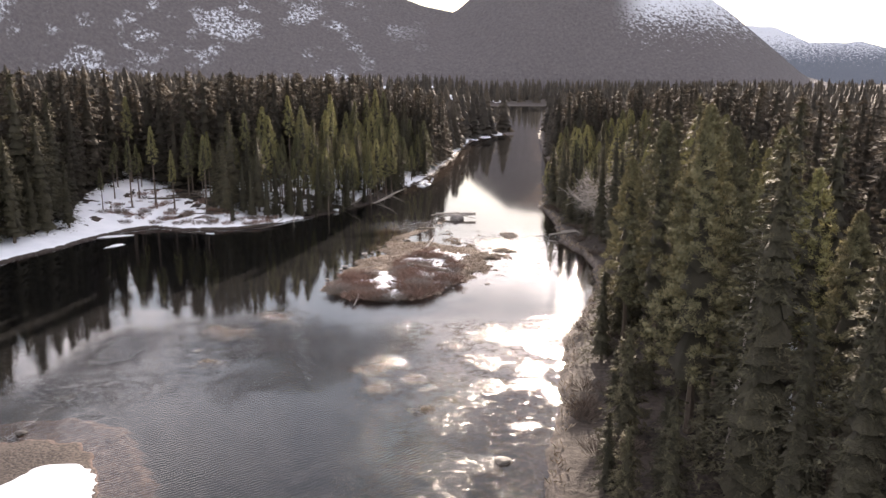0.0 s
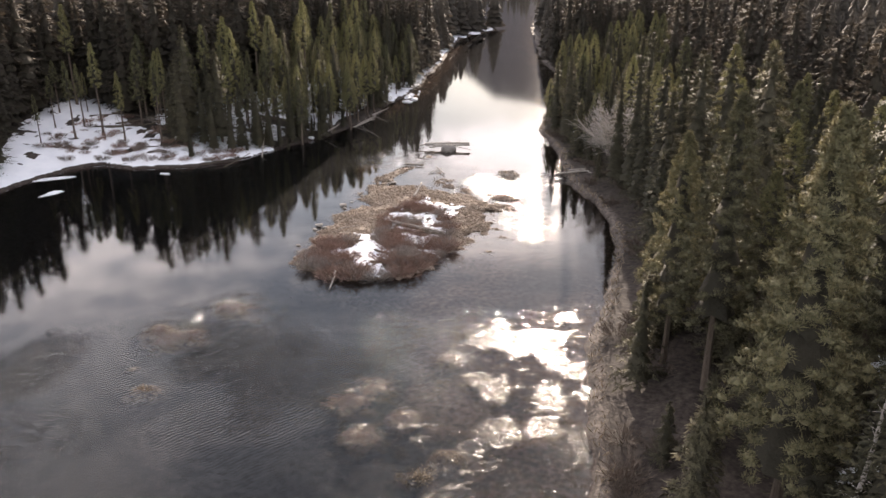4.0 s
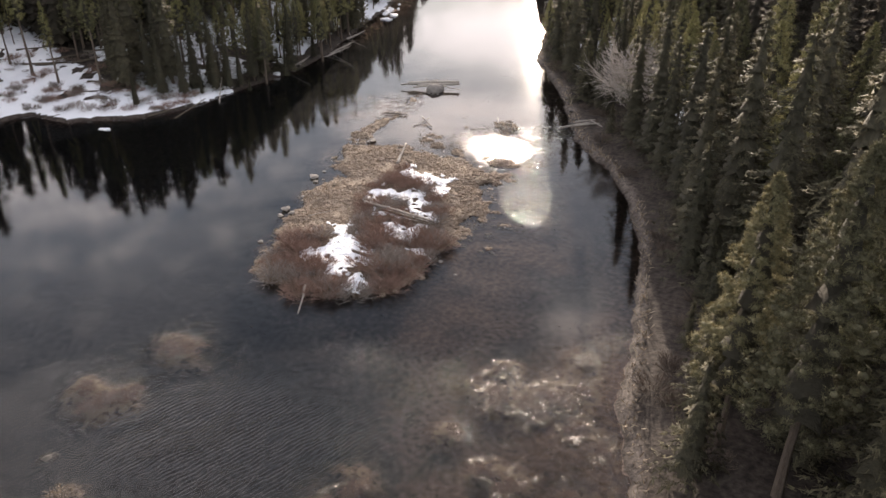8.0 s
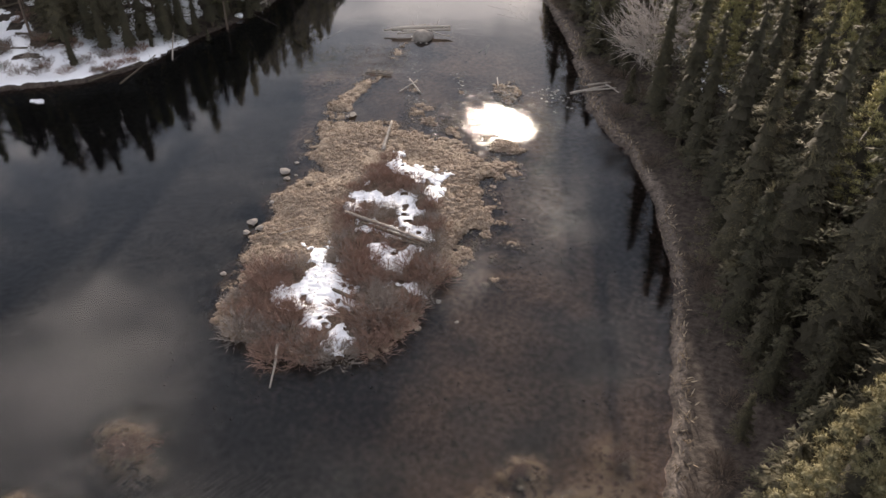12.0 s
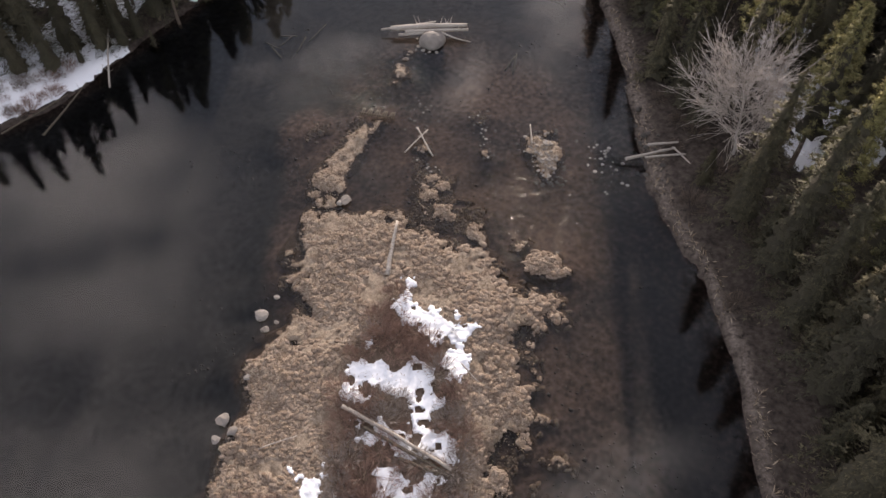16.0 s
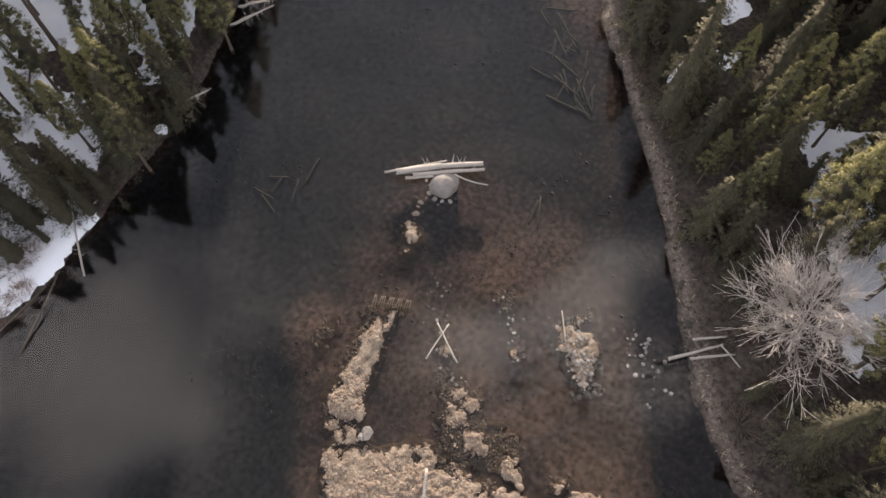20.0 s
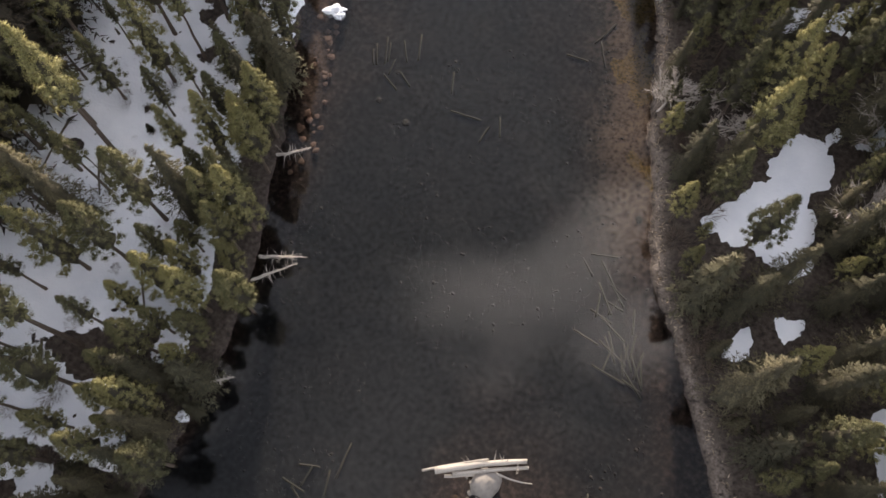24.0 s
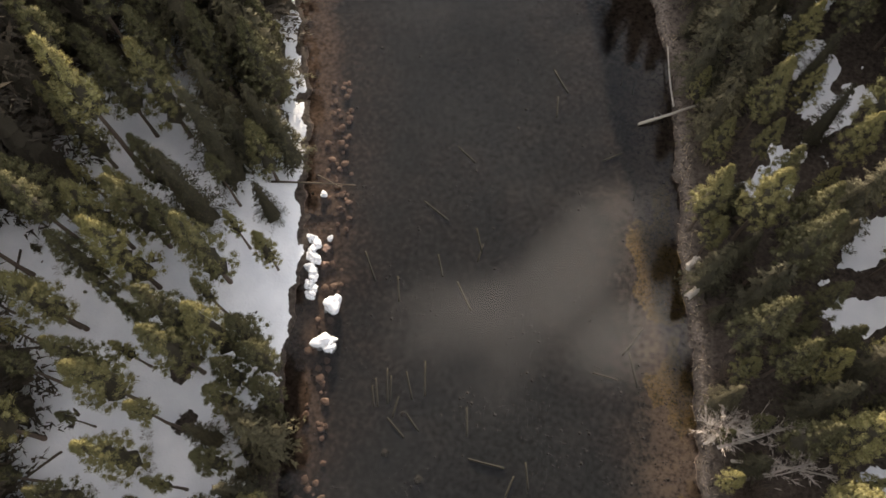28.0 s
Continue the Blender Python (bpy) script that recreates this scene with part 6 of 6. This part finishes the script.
def grass_blades(name, label, count, where, box, size, material):
    g = np.random.default_rng(count)
    x, y = g.uniform(box[0], box[1], count), g.uniform(box[2], box[3], count)
    ok = where(x, y)
    x, y = x[ok], y[ok]
    z = np.maximum(ground_height(x, y), island_height(x, y)) - 0.03
    n = len(x)
    d = unit(np.column_stack((g.normal(0, 0.7, n), g.normal(0, 0.7, n), np.full(n, 0.8))))
    ln = size * g.uniform(0.5, 1.3, n)
    v, f = kites(np.column_stack((x, y, z)), d, unit(np.cross(d, g.normal(0, 1, (n, 3)))), ln, ln * 0.06 + 0.008, d * 0)
    return tagged(new(name, mesh_of(name, v, f, material)), label, "grass", kind="stuff")


grass_blades("island_grass", "tan dead sedge blades over the island", 26000, lambda x, y: (island_of(x, y) < -0.15) & (fbm(x, y, 1.4, 101, 2) > 0.4), (-16, 13, 88, 135), 0.34, STRAW)
grass_blades("bank_grass", "tan dead grass along the lip of the bank", 60000, lambda x, y: (shore_of(x, y) > 0.05) & (shore_of(x, y) < 1.15) & (left_side(x, y) < 0.5) & (fbm(x, y, 3, 103, 2) > 0.38), (6, 38, 44, 220), 0.55, STRAW)


# ice and snow at the water
def ice(x, y, rx, ry, tall, seed, label, z=0.0):
    me = rock_mesh(seed, 0.6, 1.0, 4, SNOW)
    ob = new("snow_block", me)
    ob.matrix_basis = pose(x, y, z, 0, 0, seed * 33) @ Matrix.Diagonal((rx, ry, tall, 1))
    return tagged(ob, label, "snow", "snow blocks on the gravel")


ice(-4.1, 197.6, 0.75, 1.05, 0.45, 81, "white block of old snow lying on red gravel")
ice(-5.5, 194.3, 1.05, 0.7, 0.35, 82, "lumpy white snow block on the gravel")
ice(-5.0, 193.6, 0.6, 0.5, 0.3, 83, "small lump of snow at the gravel edge")
for n in range(11):
    t = n / 10
    ice(-5.9 + 1.3 * t + 0.3 * math.sin(n * 2.3), 199.0 + 5.6 * t, 0.42, 0.5, 0.3, 84 + n, "small rounded snow block along the ledge")
ice(-3.1, 204.2, 0.25, 0.35, 0.25, 97, "small snow lump among the stones")
ice(-2.9, 209.0, 0.3, 0.3, 0.25, 98, "small snow lump beside the fallen trunk")
ice(-56.4, 128.6, 2.6, 1.0, 0.14, 99, "flat floe of snowy ice near the shore")
ice(-53.4, 120.6, 1.6, 0.7, 0.12, 100, "small floe of ice drifting by the shore")
ice(-41, 131, 1.0, 0.5, 0.1, 103, "thin remnant of shore ice in the water")
ice(-22.0, 154.4, 0.5, 0.45, 0.25, 101, "lump of snow on the steep bank", ground_at(-22.0, 154.4) + 0.05)


# the clumps of sedge on the island, and the weed mats in front of it
def clump_material(name, a, b, c):
    k = Mat(name)
    v = k.coords()
    isl = k.node("NewGeometry").outputs["Random Per Island"]
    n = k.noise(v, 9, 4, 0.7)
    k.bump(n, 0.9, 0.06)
    # shade in the tufts' hollows is put into the colour as darkened tan
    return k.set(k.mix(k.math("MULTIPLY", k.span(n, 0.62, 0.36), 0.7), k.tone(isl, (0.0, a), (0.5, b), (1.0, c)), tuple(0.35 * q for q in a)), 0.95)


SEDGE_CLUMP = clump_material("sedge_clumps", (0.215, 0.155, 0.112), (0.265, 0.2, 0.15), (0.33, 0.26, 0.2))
WEED_STEM = barky("weed_stems", (0.165, 0.0935, 0.0715), (0.3025, 0.209, 0.176))


def dome(seed):
    """One rounded tuft: a lumpy cap of 31 corners."""
    g = np.random.default_rng(seed)
    a = np.arange(10) * 0.6283
    rings = [np.column_stack((r * np.cos(a + o), r * np.sin(a + o), np.full(10, z))) for r, z, o in ((1.0, -0.25, 0), (0.92, 0.3, 0.3), (0.55, 0.68, 0.6))]
    v = np.concatenate(rings + [np.array([[0, 0, 0.82]])])
    v = v * (1 + g.uniform(-0.2, 0.2, (31, 1))) + g.normal(0, 0.05, (31, 3))
    k, w = np.arange(10), (np.arange(10) + 1) % 10
    f = np.concatenate((np.column_stack((k, w, 10 + k)), np.column_stack((w, 10 + w, 10 + k)), np.column_stack((10 + k, 10 + w, 20 + k)), np.column_stack((10 + w, 20 + w, 20 + k)), np.column_stack((20 + k, 20 + w, 0 * k + 30))))
    return v, f


DOMES = [dome(40 + k) for k in range(8)]


def clumps(x, y, z, size, seed):
    """Many tufts as verts and faces."""
    g = np.random.default_rng(seed)
    vs, fs, off = [], [], 0
    for n in range(len(x)):
        v, f = DOMES[n % 8]
        a = g.uniform(0, 6.283)
        c, q = math.cos(a), math.sin(a)
        k = size[n] * np.array([g.uniform(0.9, 1.7), g.uniform(0.7, 1.05), g.uniform(0.35, 0.7)])
        w = v * k
        vs.append(np.column_stack((w[:, 0] * c - w[:, 1] * q + x[n], w[:, 0] * q + w[:, 1] * c + y[n], w[:, 2] + z[n])))
        fs.append(f + off)
        off += 31
    return np.concatenate(vs), np.concatenate(fs)


def sedge_clumps():
    """Tufts packed over the tan parts of the island, loose ones round its edge."""
    g = np.random.default_rng(211)
    n = 90000
    x, y = g.uniform(-17, 14.5, n), g.uniform(88, 146, n)
    d = island_of(x, y)
    loose = (d < 0.6) & (g.uniform(0, 1, n) < 0.03) & ((x > 0) | (y > 122))
    ok = ((d < -0.05) | loose) & (shrubby(x, y) + 0.35 * (fbm(x, y, 0.9, 215, 2) - 0.5) < 0.42) & (signed(COBBLE_BAR, x, y) > 0.2) & (fbm(x, y, 1.7, 217, 3) > 0.36)
    x, y = x[ok], y[ok]
    size = g.uniform(0.1, 0.28, len(x)) * (0.7 + 0.6 * vnoise(x, y, 4.0, 219)) * np.interp(y, [118, 123], [1, 0.62])
    cell, keep = {}, []
    for k in range(len(x)):
        i, j = int(x[k] // 0.8), int(y[k] // 0.8)
        if all((x[k] - x[q]) ** 2 + (y[k] - y[q]) ** 2 > (0.46 * (size[k] + size[q])) ** 2 for u in (-1, 0, 1) for w in (-1, 0, 1) for q in cell.get((i + u, j + w), ())):
            cell.setdefault((i, j), []).append(k)
            keep.append(k)
    x, y, size = x[keep], y[keep], size[keep]
    z = np.maximum(island_height(x, y), -0.1) - 0.03
    v, f = clumps(x, y, z, size, 221)
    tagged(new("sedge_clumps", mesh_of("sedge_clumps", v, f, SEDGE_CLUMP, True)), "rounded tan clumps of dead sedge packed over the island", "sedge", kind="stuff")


sedge_clumps()


def weed_mesh(seed):
    """A flat mat of sprawling stems, thickest in the middle."""
    g = np.random.default_rng(seed)
    n = 900
    a, r = g.uniform(0, 6.283, n), np.sqrt(g.uniform(0, 1, n)) * (0.8 + 0.25 * np.sin(3 * g.uniform(0, 6.283, n)))
    base = np.column_stack((r * np.cos(a) + 0.2 * np.sin(5 * a), 0.75 * r * np.sin(a), 0.08 * (1 - r) - g.uniform(0, 0.16, n)))
    d = unit(np.column_stack((g.normal(0, 1, n), g.normal(0, 1, n), g.normal(0.12, 0.2, n))))
    return mesh_of("weed_mat", *kites(base, d, unit(np.cross(d, UP + g.normal(0, 0.3, (n, 3)))), g.uniform(0.12, 0.4, n), g.uniform(0.01, 0.03, n), d * 0), WEED_STEM)


WEED_MATS = [weed_mesh(240 + k) for k in range(6)]
for n, (x, y, size) in enumerate(WEED):
    mat_ob = new("weed_mat", WEED_MATS[n % 6])
    mat_ob.matrix_basis = pose(x, y, -0.12, 0, 0, 37 * n) @ Matrix.Diagonal((size * 1.2, size, 0.8, 1))
    tagged(mat_ob, "reddish mat of dead water weed just under the surface", "water weed", "weed mats on the shoals")
